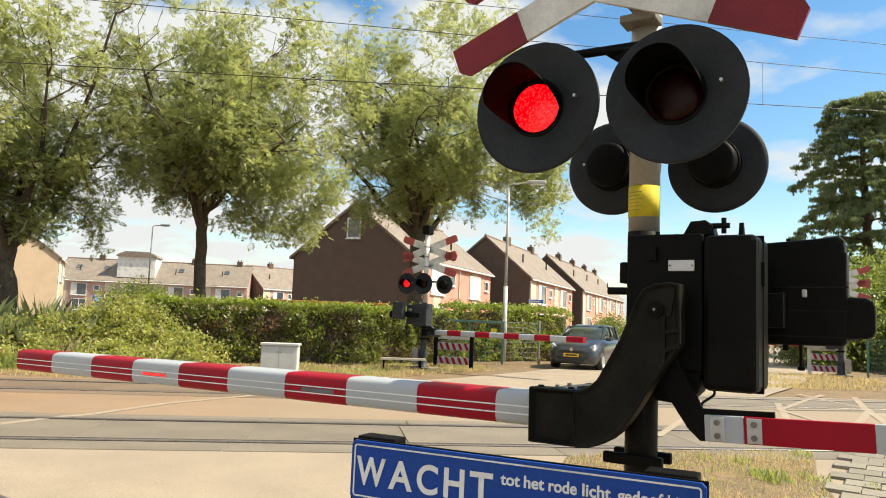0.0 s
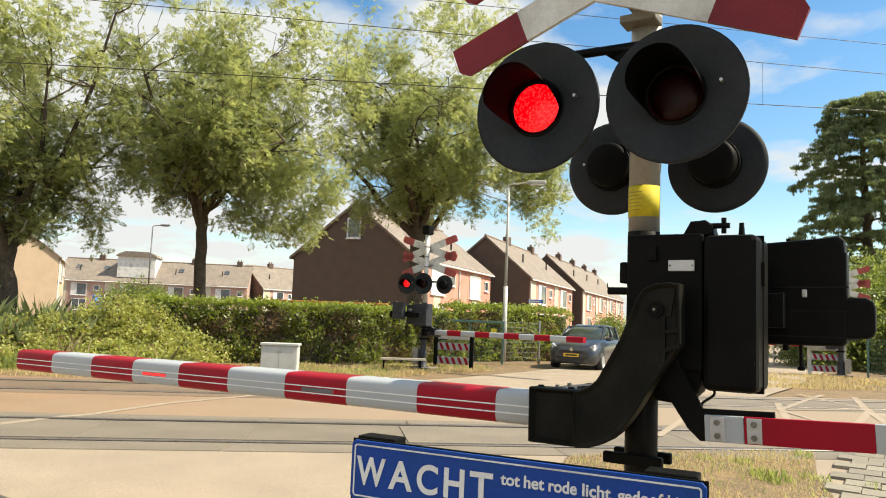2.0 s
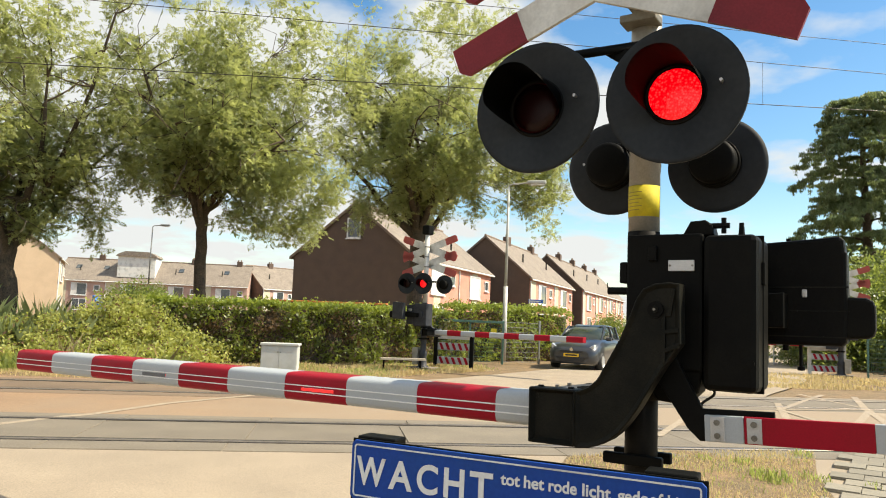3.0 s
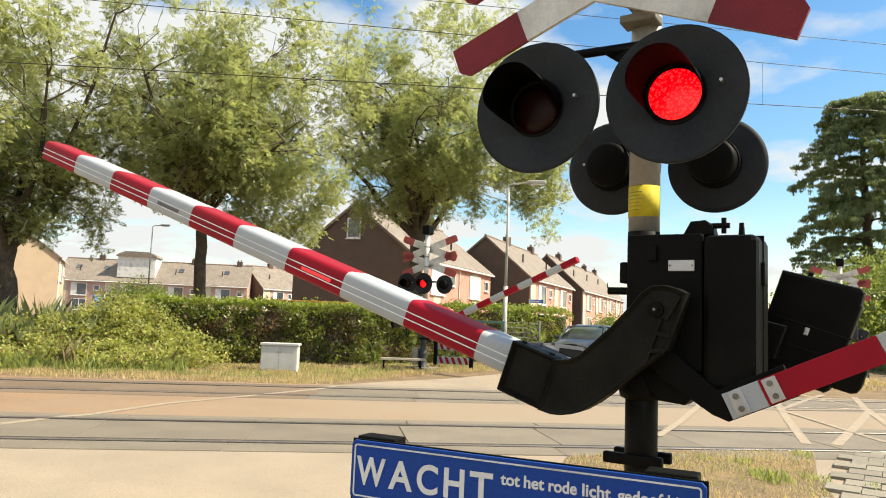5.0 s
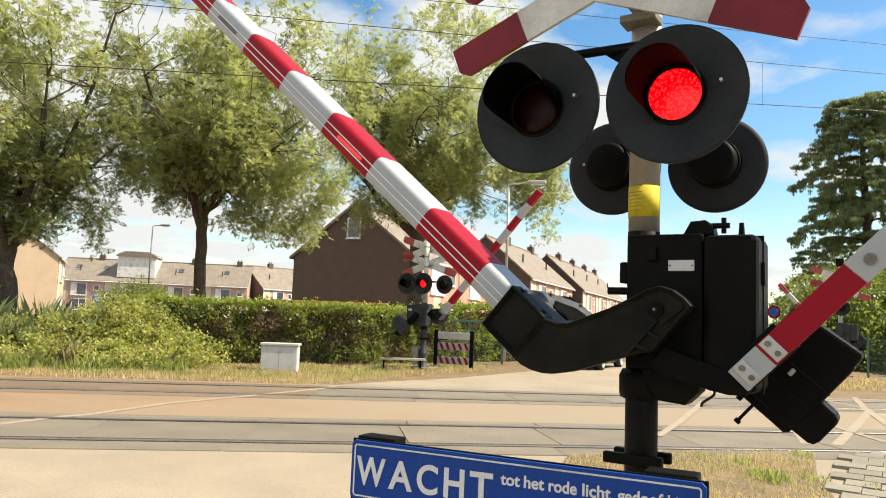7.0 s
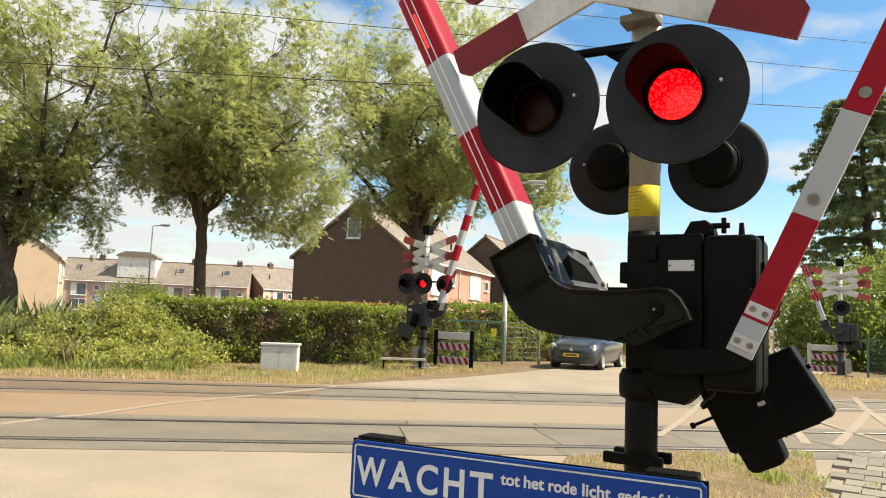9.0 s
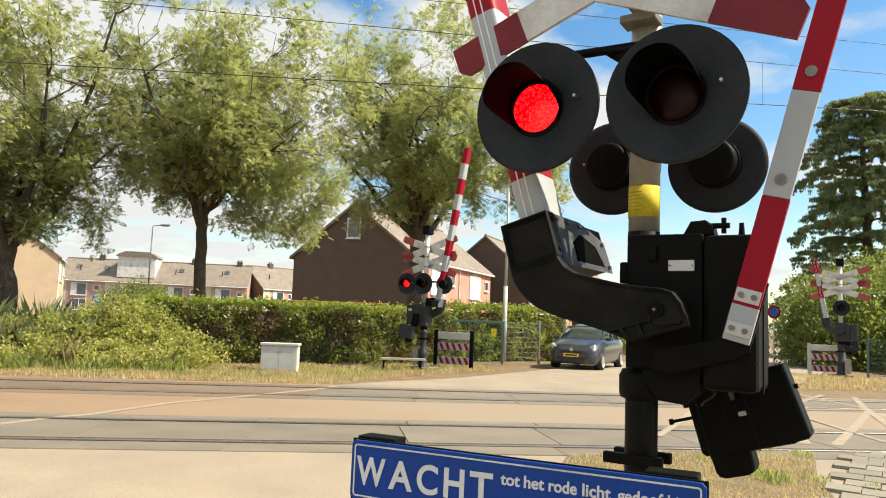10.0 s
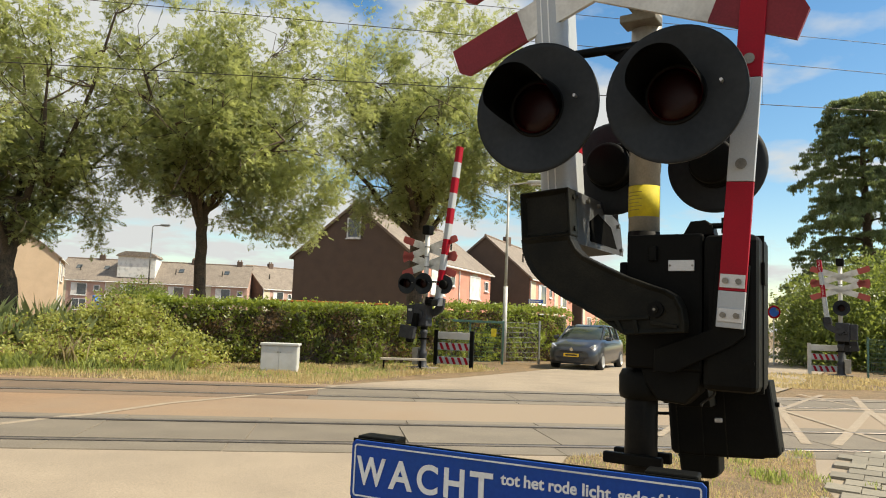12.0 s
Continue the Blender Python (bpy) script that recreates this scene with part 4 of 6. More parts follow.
# ---- warning sign ----
def warning_sign():
    yaw = -25.6
    s = thing("warning_sign", Matrix.Translation((-0.284, 2.60, 0.0)) @ pose(0, 0, 0, 0, 0, yaw), "blue enamel warning sign with white lettering on two posts", "sign")
    L, top, h = 1.16, 1.072, 0.198
    plate = part("sign_plate", S([(0.012, top - h), (L - 0.012, top - h), (L, top - h + 0.012), (L, top - 0.012), (L - 0.012, top), (0.012, top), (0, top - 0.012), (0, top - h + 0.012)], -0.006, 0.006, 0.002), "blue", s, "blue enamelled plate with a white border")
    part("sign_rim", S([(-0.004, top - h - 0.004), (L + 0.004, top - h - 0.004), (L + 0.004, top + 0.004), (-0.004, top + 0.004)], 0.006, 0.016, 0.002), "black", s)
    e, w = 0.012, 0.005
    for x0, x1, z0, z1 in ((e * 2, L - 2 * e, top - e - w, top - e), (e * 2, L - 2 * e, top - h + e, top - h + e + w), (e, e + w, top - h + 2 * e, top - 2 * e), (L - e - w, L - e, top - h + 2 * e, top - 2 * e)):
        part("border_line", B(x0, x1, -0.0085, -0.006, z0, z1), "sign_white", plate)
    for x, z, a in ((2 * e, top - 2 * e, 90), (L - 2 * e, top - 2 * e, 0), (2 * e, top - h + 2 * e, 180), (L - 2 * e, top - h + 2 * e, 270)):
        bm = lathe([(e - w, -0.0085), (e, -0.0085), (e, -0.006), (e - w, -0.006), (e - w, -0.0085)], 8, (a, a + 90))
        part("border_line", bm, "sign_white", plate, "", Matrix.Translation((x, 0, z)))
    up = pose(0, 0, 0, 90, 0, 0)
    for ch, x0, x1 in (("W", 0.023, 0.137), ("A", 0.150, 0.240), ("C", 0.257, 0.333), ("H", 0.355, 0.427), ("T", 0.446, 0.525)):
        fitted(ch, 0.130, plate, x0, x1, top - 0.143, 0.022)
    for word, x0, x1 in (("tot", 0.550, 0.614), ("het", 0.627, 0.692), ("rode", 0.706, 0.793), ("licht", 0.810, 0.895), ("gedoofd", 0.914, 1.062), ("is", 1.078, 1.103)):
        fitted(word, 0.050, plate, x0, x1, top - 0.0795, 0.022)
    for x in (0.08, 1.06):
        part("sign_post", B(x - 0.075, x + 0.075, 0.018, 0.10, 0.0, top + 0.012, bevel=0.006), "black", s, "black sign post")
    return s


# ---- plants ----
def leaf_cloud(centres, radii, count, size, rng, flat=0.75, droop=0.0, slim=0.45):
    """Arrays of small pointed leaves scattered in soft clumps."""
    c = np.array(centres)
    r = np.array(radii)
    share = r ** 2.2
    idx = rng.choice(len(c), count, p=share / share.sum())
    p = rng.normal(size=(count, 3))
    p /= np.linalg.norm(p, axis=1)[:, None]
    p *= (rng.random(count) ** 0.45)[:, None]
    p[:, 2] *= flat
    pos = c[idx] + p * r[idx][:, None]
    d = rng.normal(size=(count, 3)); d[:, 2] -= droop
    d /= np.linalg.norm(d, axis=1)[:, None]
    n = rng.normal(size=(count, 3)); n[:, 2] += 0.5
    side = np.cross(d, n); side /= np.linalg.norm(side, axis=1)[:, None]
    s = size * rng.uniform(0.6, 1.35, count)[:, None]
    v = np.stack([pos - d * s * 0.5, pos + side * s * slim * 0.5, pos + d * s * 0.5, pos - side * s * slim * 0.5], 1).reshape(-1, 3)
    f = np.arange(count * 4).reshape(-1, 4)
    return v, f


def compound_leaves(centres, radii, count, length, rng):
    """Feathered leaves, seven leaflets on a drooping stalk, gathered in tufts round the twig ends."""
    # every clump is a handful of small round tufts with air between them
    c, r = np.repeat(np.array(centres), 8, 0), np.repeat(np.array(radii), 8)
    c = c + rng.normal(0, 0.52, c.shape) * r[:, None]
    r = rng.uniform(0.14, 0.26, len(c))
    share = r ** 2.2
    idx = rng.choice(len(c), count, p=share / share.sum())
    out = rng.normal(size=(count, 3))
    out[:, 2] += 0.25
    out /= np.linalg.norm(out, axis=1)[:, None]
    p = out * (rng.random(count) ** 0.5)[:, None]
    p[:, 2] *= 0.8
    pos = c[idx] + p * r[idx][:, None]
    d = out + rng.normal(0, 0.45, (count, 3))
    d[:, 2] -= 0.35
    d /= np.linalg.norm(d, axis=1)[:, None]
    up = rng.normal(0, 0.45, (count, 3)); up[:, 2] += 1.0
    side = np.cross(d, up); side /= np.linalg.norm(side, axis=1)[:, None]
    ln = length * rng.uniform(0.65, 1.25, count)[:, None]
    quads = []
    for along_, hand, turn in ((0.30, 1, 0.85), (0.30, -1, 0.85), (0.58, 1, 0.8), (0.58, -1, 0.8), (0.84, 1, 0.7), (0.84, -1, 0.7), (0.9, 0, 0.0)):
        base = pos + d * ln * along_
        ld = d * (1 - 0.55 * abs(hand)) + side * hand * turn + rng.normal(0, 0.12, (count, 3))
        ld[:, 2] -= 0.12
        ld /= np.linalg.norm(ld, axis=1)[:, None]
        w = np.cross(ld, up); w /= np.linalg.norm(w, axis=1)[:, None]
        a = ln * 0.46
        quads.append(np.stack([base, base + ld * a * 0.45 + w * a * 0.25, base + ld * a, base + ld * a * 0.45 - w * a * 0.25], 1))
    v = np.concatenate(quads).reshape(-1, 3)
    return v, np.arange(len(v)).reshape(-1, 4)


def fast_mesh(name, v, f, mat, parent=None, label=""):
    me = bpy.data.meshes.new(name)
    v = np.asarray(v, dtype=np.float32)
    f = np.asarray(f, dtype=np.int32)
    k = f.shape[1]
    me.vertices.add(len(v)); me.vertices.foreach_set("co", v.ravel())
    me.loops.add(f.size); me.loops.foreach_set("vertex_index", f.ravel())
    me.polygons.add(len(f))
    me.polygons.foreach_set("loop_start", np.arange(0, f.size, k, dtype=np.int32))
    me.update(calc_edges=True)
    me.validate()
    me.materials.append(M[mat])
    ob = new(name, me)
    if parent:
        ob.parent = parent
    if label:
        ob["label"] = label
    return ob


def limb(bm, pts, r0, r1, seg=8):
    """A bent, tapered branch."""
    rings = []
    n = len(pts)
    for i, p in enumerate(pts):
        t = (Vector(pts[min(i + 1, n - 1)]) - Vector(pts[max(i - 1, 0)])).normalized()
        q = Vector((0, 0, 1)).rotation_difference(t).to_matrix()
        r = r0 + (r1 - r0) * i / (n - 1)
        rr = [r * (1 + (0.16 * noise.noise((k * 1.7, i * 0.8, r0 * 9)) if seg > 12 else 0.0)) for k in range(seg)]
        rings.append([bm.verts.new(Vector(p) + q @ Vector((math.cos(2 * math.pi * k / seg) * rr[k], math.sin(2 * math.pi * k / seg) * rr[k], 0))) for k in range(seg)])
    for a, b in zip(rings, rings[1:]):
        for k in range(seg):
            f = bm.faces.new((a[k], a[(k + 1) % seg], b[(k + 1) % seg], b[k]))
            f.smooth = True


def wander(rng, p, d, length, n, bend=0.18, lift=0.04):
    pts = [Vector(p)]
    d = Vector(d).normalized()
    for _ in range(n):
        d = (d + Vector(rng.normal(0, bend, 3)) + Vector((0, 0, lift))).normalized()
        pts.append(pts[-1] + d * (length / n))
    return pts


def broad_tree(x, y, height, fork, radius, trunk_r, seed, label, leaves=42000, lean=(0, 0), size=0.17, centre_up=0.6, squash=0.95, limbs=9, fill=420, gap=0.02, shift=0.0, skirt=None):
    rng = np.random.default_rng(seed)
    t = thing("tree", Matrix.Translation((x, y, 0)), label, "tree", "roadside ash trees")
    bm = bmesh.new()
    top = Vector((lean[0], lean[1], fork))
    tpts = [Vector((0, 0, -0.1)), Vector((0.02, 0, 0.3))] + [Vector((lean[0] * k / 5 + rng.normal(0, 0.04), lean[1] * k / 5, fork * k / 5)) for k in (0.7, 1.2, 1.7, 2.2, 2.7, 3.2, 3.7, 4.2, 4.6)] + [top]
    limb(bm, tpts, trunk_r * 1.15, trunk_r * 0.8, 14)
    centres, radii, wood = [], [], [top]
    cz = fork + (height - fork) * centre_up * 0.82
    for i in range(limbs):
        az = 2 * math.pi * (i + rng.uniform(-0.3, 0.3)) / limbs
        up = rng.uniform(0.5, 1.9) if i % 3 else 2.6
        d = Vector((math.cos(az), math.sin(az), up))
        ln = (height - fork) * rng.uniform(0.62, 0.85) if i % 3 == 0 else radius * rng.uniform(0.85, 1.15) * (1 + 0.25 * up) ** 0.5
        pts = wander(rng, top - Vector((0, 0, rng.uniform(0, fork * 0.15))), d, ln, 7, 0.14, 0.05)
        limb(bm, pts, trunk_r * rng.uniform(0.38, 0.55), 0.03, 8)
        for j in range(2, 8):
            for _ in range(2):
                a2 = rng.uniform(0, 2 * math.pi)
                d2 = Vector((math.cos(a2), math.sin(a2), rng.uniform(-0.25, 0.9)))
                p2 = wander(rng, pts[j], d2, radius * rng.uniform(0.22, 0.5), 4, 0.2, 0.0)
                limb(bm, p2, 0.035, 0.009, 5)
                wood += p2[1:]
                for p in p2[2:]:
                    centres.append(tuple(p)); radii.append(rng.uniform(0.28, 0.58))
                for _ in range(2):
                    d3 = Vector(rng.normal(0, 1, 3)) + Vector((0, 0, -0.2))
                    p3 = wander(rng, p2[-1], d3, rng.uniform(0.4, 1.0), 3, 0.2, -0.05)
                    limb(bm, p3, 0.014, 0.005, 4)
                    centres.append(tuple(p3[-1])); radii.append(rng.uniform(0.25, 0.5))
    # clumps that fill a rough crown, with gaps
    mid = Vector((lean[0] + shift, lean[1], cz))
    half = (height - fork) * 0.60 * squash

    def inside(v):
        return (v.x / radius) ** 2 + (v.y / radius) ** 2 + (v.z / half) ** 2
    for k in range(len(centres) - 1, -1, -1):
        w = Vector(centres[k]) - mid
        if inside(w) > 1.12 or noise.noise(w * 0.62 + Vector((0, seed * 3.1, 0))) < gap - 0.12:
            del centres[k], radii[k]
    tries = 0
    while tries < fill:
        v = Vector(rng.normal(0, 1, 3)).normalized() * (rng.random() ** 0.42)
        v = Vector((v.x * radius, v.y * radius, v.z * half))
        v *= 1.0 + 0.34 * noise.noise(v * 0.5 + Vector((seed, 0, 0)))
        tries += 1
        if noise.noise(v * 0.62 + Vector((0, seed * 3.1, 0))) > gap:
            p = mid + v
            if math.hypot(v.x, v.y) < radius * 0.5 and p.z < fork + 1.7:
                continue
            centres.append(tuple(p)); radii.append(rng.uniform(0.30, 0.62))
            if v.z < -half * 0.3 and rng.random() < 0.4:
                for q in range(1, 4):
                    centres.append((p.x + rng.normal(0, 0.15), p.y + rng.normal(0, 0.15), p.z - 0.35 * q)); radii.append(0.36 - 0.06 * q)
            q = min(wood, key=lambda a: (a - p).length)
            if (q - p).length < 2.0 and (tries % 5 == 0 or (q - p).length > 1.0):
                limb(bm, [q, q.lerp(p, 0.35) + Vector(rng.normal(0, 0.2, 3)), q.lerp(p, 0.7) + Vector(rng.normal(0, 0.2, 3)), p], 0.013, 0.004, 5)
    if skirt:
        # low boughs hanging on one side
        x0, x1, z0, z1, n = skirt
        for k in range(n):
            p = Vector((rng.uniform(x0, x1), rng.uniform(-0.5, 0.5) * radius, rng.uniform(z0, z1)))
            if noise.noise(p * 0.9) < -0.12:
                continue
            centres.append(tuple(p)); radii.append(rng.uniform(0.32, 0.55))
            q = min(wood, key=lambda a: (a - p).length)
            if k % 3 == 0:
                limb(bm, [q, q.lerp(p, 0.4) + Vector((0, 0, 0.2)), q.lerp(p, 0.75) + Vector((0, 0, 0.12)), p], 0.016, 0.004, 5)
    part("trunk", bm, "bark", t, "rough grey-brown trunk with spreading limbs", None, True)
    v, f = compound_leaves(centres, radii, leaves // 5, size * 1.65, rng)
    fast_mesh("crown", v, f, "leaf_ash", t, "loose crown of narrow olive-green leaves")
    return t


def cedar(x, y, height, seed):
    rng = np.random.default_rng(seed)
    t = thing("cedar_tree", Matrix.Translation((x, y, 0)), "dark green cedar with drooping layered branches", "tree")
    bm = bmesh.new()
    limb(bm, [(0, 0, -0.2), (0.1, 0, height * 0.4), (-0.1, 0.1, height * 0.75), (0.1, 0, height * 0.97)], 0.38, 0.05, 12)
    cs, rs = [], []
    for i in range(46):
        h = height * (0.16 + 0.82 * (i / 46)) + rng.uniform(-0.3, 0.3)
        reach = (3.3 * (1.0 - (h / height) ** 13) + 2.8 * (1 - h / height) ** 2 + 0.4) * rng.uniform(0.72, 1.12)
        az = i * 2.399 + rng.uniform(-0.4, 0.4)
        pts = [Vector((0, 0, h))]
        n = 9
        for k in range(1, n + 1):
            q = k / n
            pts.append(Vector((math.cos(az) * reach * q, math.sin(az) * reach * q, h + 0.7 * math.sin(q * 2.2) - 1.5 * q * q)))
        limb(bm, pts, 0.08, 0.012, 6)
        for k in range(2, n + 1):
            wid = 0.9 * (1 - abs(k / n - 0.6)) + 0.15
            for _ in range(7):
                a = rng.uniform(-1, 1)
                p = pts[k] + Vector((-math.sin(az), math.cos(az), 0)) * a * wid * 1.3 + Vector((rng.normal(0, 0.15), rng.normal(0, 0.15), -abs(a) * 0.22))
                cs.append(tuple(p)); rs.append(rng.uniform(0.20, 0.36))
                if rng.random() < 0.45:
                    cs.append((p.x, p.y, p.z - 0.3)); rs.append(0.16)
                    cs.append((p.x, p.y, p.z - 0.5)); rs.append(0.10)
    part("trunk", bm, "bark", t, "", None, True)
    v, f = leaf_cloud(cs, rs, 210000, 0.24, rng, 0.45, 2.2, 0.2)
    fast_mesh("crown", v, f, "leaf_cedar", t, "drooping dark green needle sprays")
    return t


def shrub(name, x, y, sx, sy, h, seed, mat, label, count=9000, size=0.1, turn=0.0, kind="", category="bush", z=0.0, slim=0.55):
    rng = np.random.default_rng(seed)
    t = thing(name, Matrix.Translation((x, y, z)) @ pose(0, 0, 0, 0, 0, turn), label, category, "", kind)
    cs, rs = [], []
    for _ in range(max(24, int(sx * sy * 22))):
        u, v = rng.uniform(-1, 1), rng.uniform(-1, 1)
        hh = h * (1 - 0.45 * (u * u + v * v) / 2) * rng.uniform(0.10, 1.0)
        cs.append((u * sx / 2, v * sy / 2, hh * 0.86)); rs.append(h * rng.uniform(0.12, 0.24))
    v, f = leaf_cloud(cs, rs, count, size, rng, 0.8, 0.1, slim)
    v[:, 2] = np.maximum(v[:, 2], 0.01)
    bm = bmesh.new()
    for _ in range(14):
        c = cs[rng.integers(0, len(cs))]
        limb(bm, wander(rng, (c[0] * 0.5, c[1] * 0.5, -0.05), (c[0] * 0.2, c[1] * 0.2, 1), c[2], 4, 0.1, 0.0), 0.02, 0.006, 5)
    tagged(part("stem", bm, "bark", t), kind="stuff")
    fast_mesh("foliage", v, f, mat, t)
    return t


def clipped_hedge(points, h, depth, seed, label, density=900, front="leaf_hedge"):
    """A clipped hedge along a line: woody inside, leaves over its faces and top."""
    rng = np.random.default_rng(seed)
    t = thing("hedge", Matrix.Identity(4), label, "hedge", "garden hedges")
    V, tops = [], []
    core = bmesh.new()
    for (x0, y0), (x1, y1) in zip(points, points[1:]):
        L = math.hypot(x1 - x0, y1 - y0)
        d = np.array([(x1 - x0) / L, (y1 - y0) / L, 0]); nrm = np.array([d[1], -d[0], 0])
        n = int(L * density)
        for face, share in (("front", 0.85), ("top", 0.65), ("back", 0.3)):
            k = int(n * share)
            u = rng.uniform(0, L, k)
            rough = np.array([noise.noise((a * 1.3, seed, 0)) for a in u]) * 0.10
            if face == "top":
                w = rng.uniform(0, depth, k); z = h + rough + rng.normal(0, 0.05, k) + np.maximum(0, rng.normal(-0.06, 0.09, k))
            else:
                zz = rng.uniform(0.02, h, k)
                bulge = np.array([noise.noise((a * 1.6, b * 1.9, seed + 5)) + 0.5 * noise.noise((a * 4.1, b * 4.4, seed)) for a, b in zip(u, zz)]) * 0.30
                w = (0 if face == "front" else depth) + rng.normal(0, 0.06, k) + bulge + 0.12 * (1 - zz / h); z = zz
            p = np.array([x0, y0, 0]) + u[:, None] * d + (-nrm) * w[:, None]
            p[:, 2] = z
            (tops if face == "top" else V).append(p)
        ang = math.degrees(math.atan2(d[1], d[0]))
        m = Matrix.Translation((x0, y0, 0)) @ pose(0, 0, 0, 0, 0, ang)
        b2 = B(0.0, L, 0.22, depth - 0.1, 0.0, h - 0.22)
        bmesh.ops.subdivide_edges(b2, edges=list(b2.edges), cuts=6, use_grid_fill=True)
        for vv in b2.verts:
            vv.co += Vector((0, 0.10 * noise.noise(vv.co * 2), 0.08 * noise.noise(vv.co * 1.7)))
        bmesh.ops.transform(b2, matrix=m, verts=b2.verts)
        tmp = bpy.data.meshes.new("tmp"); b2.to_mesh(tmp); b2.free(); core.from_mesh(tmp); bpy.data.meshes.remove(tmp)
    part("core", core, "bark", t)
    dead = np.concatenate(V)
    patch = np.array([noise.noise((p[0] * 0.9, p[1] * 0.9, p[2] * 1.5 + seed)) for p in dead]) + rng.normal(0, 0.22, len(dead))
    leaves(dead[patch <= 0.38], 0.10, front, t, rng)
    leaves(dead[patch > 0.38], 0.09, "leaf_dead", t, rng)
    # lighter green leaves along the top
    leaves(np.concatenate(tops), 0.09, "leaf_light_green", t, rng)
    return t


def leaves(pos, size, mat, parent, rng, name="foliage"):
    """One small pointed leaf at each place, turned by chance."""
    k = len(pos)
    dd = rng.normal(size=(k, 3)); dd /= np.linalg.norm(dd, axis=1)[:, None]
    nn = rng.normal(size=(k, 3)); nn[:, 2] += 0.3
    side = np.cross(dd, nn); side /= np.linalg.norm(side, axis=1)[:, None]
    s = size * rng.uniform(0.6, 1.4, k)[:, None]
    v = np.stack([pos - dd * s * 0.5, pos + side * s * 0.3, pos + dd * s * 0.5, pos - side * s * 0.3], 1).reshape(-1, 3)
    return fast_mesh(name, v, np.arange(k * 4).reshape(-1, 4), mat, parent)


def bramble(x, y, sx, sy, h, seed, canes, label):
    """A tangle of arching canes with leaves along them, and dry stalks standing up through it."""
    rng = np.random.default_rng(seed)
    t = thing("bramble", Matrix.Translation((x, y, 0)), label, "bramble", "brambles on the verge")
    wood = bmesh.new()
    pos = []
    for k in range(canes):
        u, v = rng.uniform(-1, 1), rng.uniform(-1, 1)
        top = h * (1 - 0.5 * u * u) * (1.0 if v > 0 else 1.0 + 0.55 * v) * rng.uniform(0.45, 1.12)
        az, reach = rng.uniform(0, 2 * math.pi), rng.uniform(0.3, 0.9)
        pts = [Vector((u * sx / 2 + math.cos(az) * reach * q, v * sy / 2 + math.sin(az) * reach * q, max(0.03, top * math.sin(min(1.0, q * 1.25) * 2.1) / 0.93))) for q in (0, 0.15, 0.3, 0.45, 0.6, 0.75, 0.9, 1.0)]
        if k % 4 == 0:
            limb(wood, pts, 0.008, 0.003, 4)
        for p, q in zip(pts[1:], pts[2:]):
            n = 15
            f = rng.random(n)[:, None]
            pos.append(np.array(p) * (1 - f) + np.array(q) * f + rng.normal(0, 0.075, (n, 3)))
    pos = np.concatenate(pos)
    pos[:, 2] = np.maximum(pos[:, 2], 0.02)
    tagged(part("cane", wood, "bark", t), kind="stuff")
    leaves(pos, 0.085, "leaf_bramble", t, rng)
    pick = rng.choice(len(pos), len(pos) // 14, replace=False)
    leaves(pos[pick] + rng.normal(0, 0.05, (len(pick), 3)), 0.10, "leaf_dead", t, rng, "withered_foliage")
    return t


def grass(name, poly, count, h, mat, seed, label, lift=0.0, width=0.012):
    """Upright blades over a patch given by its corners."""
    rng = np.random.default_rng(seed)
    px_ = np.array([p[0] for p in poly]); py_ = np.array([p[1] for p in poly])
    out = []
    while len(out) < count:
        x = rng.uniform(px_.min(), px_.max(), count * 2); y = rng.uniform(py_.min(), py_.max(), count * 2)
        inside = np.zeros(len(x), bool)
        j = len(poly) - 1
        for i in range(len(poly)):
            cond = ((py_[i] > y) != (py_[j] > y)) & (x < (px_[j] - px_[i]) * (y - py_[i]) / (py_[j] - py_[i] + 1e-12) + px_[i])
            inside ^= cond
            j = i
        den = np.array([noise.noise((a * 0.9, b * 0.9, seed)) for a, b in zip(x, y)])
        ok = inside & (den + rng.uniform(-0.35, 0.6, len(x)) > 0)
        out += list(zip(x[ok], y[ok], den[ok]))
    out = out[:count]
    a = np.array(out)
    z = np.array([land(u, v) for u, v in a[:, :2]]) + lift
    hh = h * rng.uniform(0.35, 1.2, count) * (0.75 + 0.8 * np.clip(a[:, 2], 0, 1))
    az = rng.uniform(0, 2 * math.pi, count)
    lean = rng.uniform(0.05, 0.6, count) * hh
    w = width * rng.uniform(0.6, 1.3, count)
    base = np.stack([a[:, 0], a[:, 1], z], 1)
    sx = np.stack([np.cos(az) * w, np.sin(az) * w, np.zeros(count)], 1)
    mid = base + np.stack([-np.sin(az) * lean * 0.35, np.cos(az) * lean * 0.35, hh * 0.6], 1)
    tip = base + np.stack([-np.sin(az) * lean, np.cos(az) * lean, hh], 1)
    v = np.stack([base - sx, base + sx, mid + sx * 0.7, tip, mid - sx * 0.7], 1).reshape(-1, 3)
    ob = fast_mesh(name, v, np.arange(count * 5).reshape(-1, 5), mat)
    return tagged(ob, label, "grass", "", "stuff")


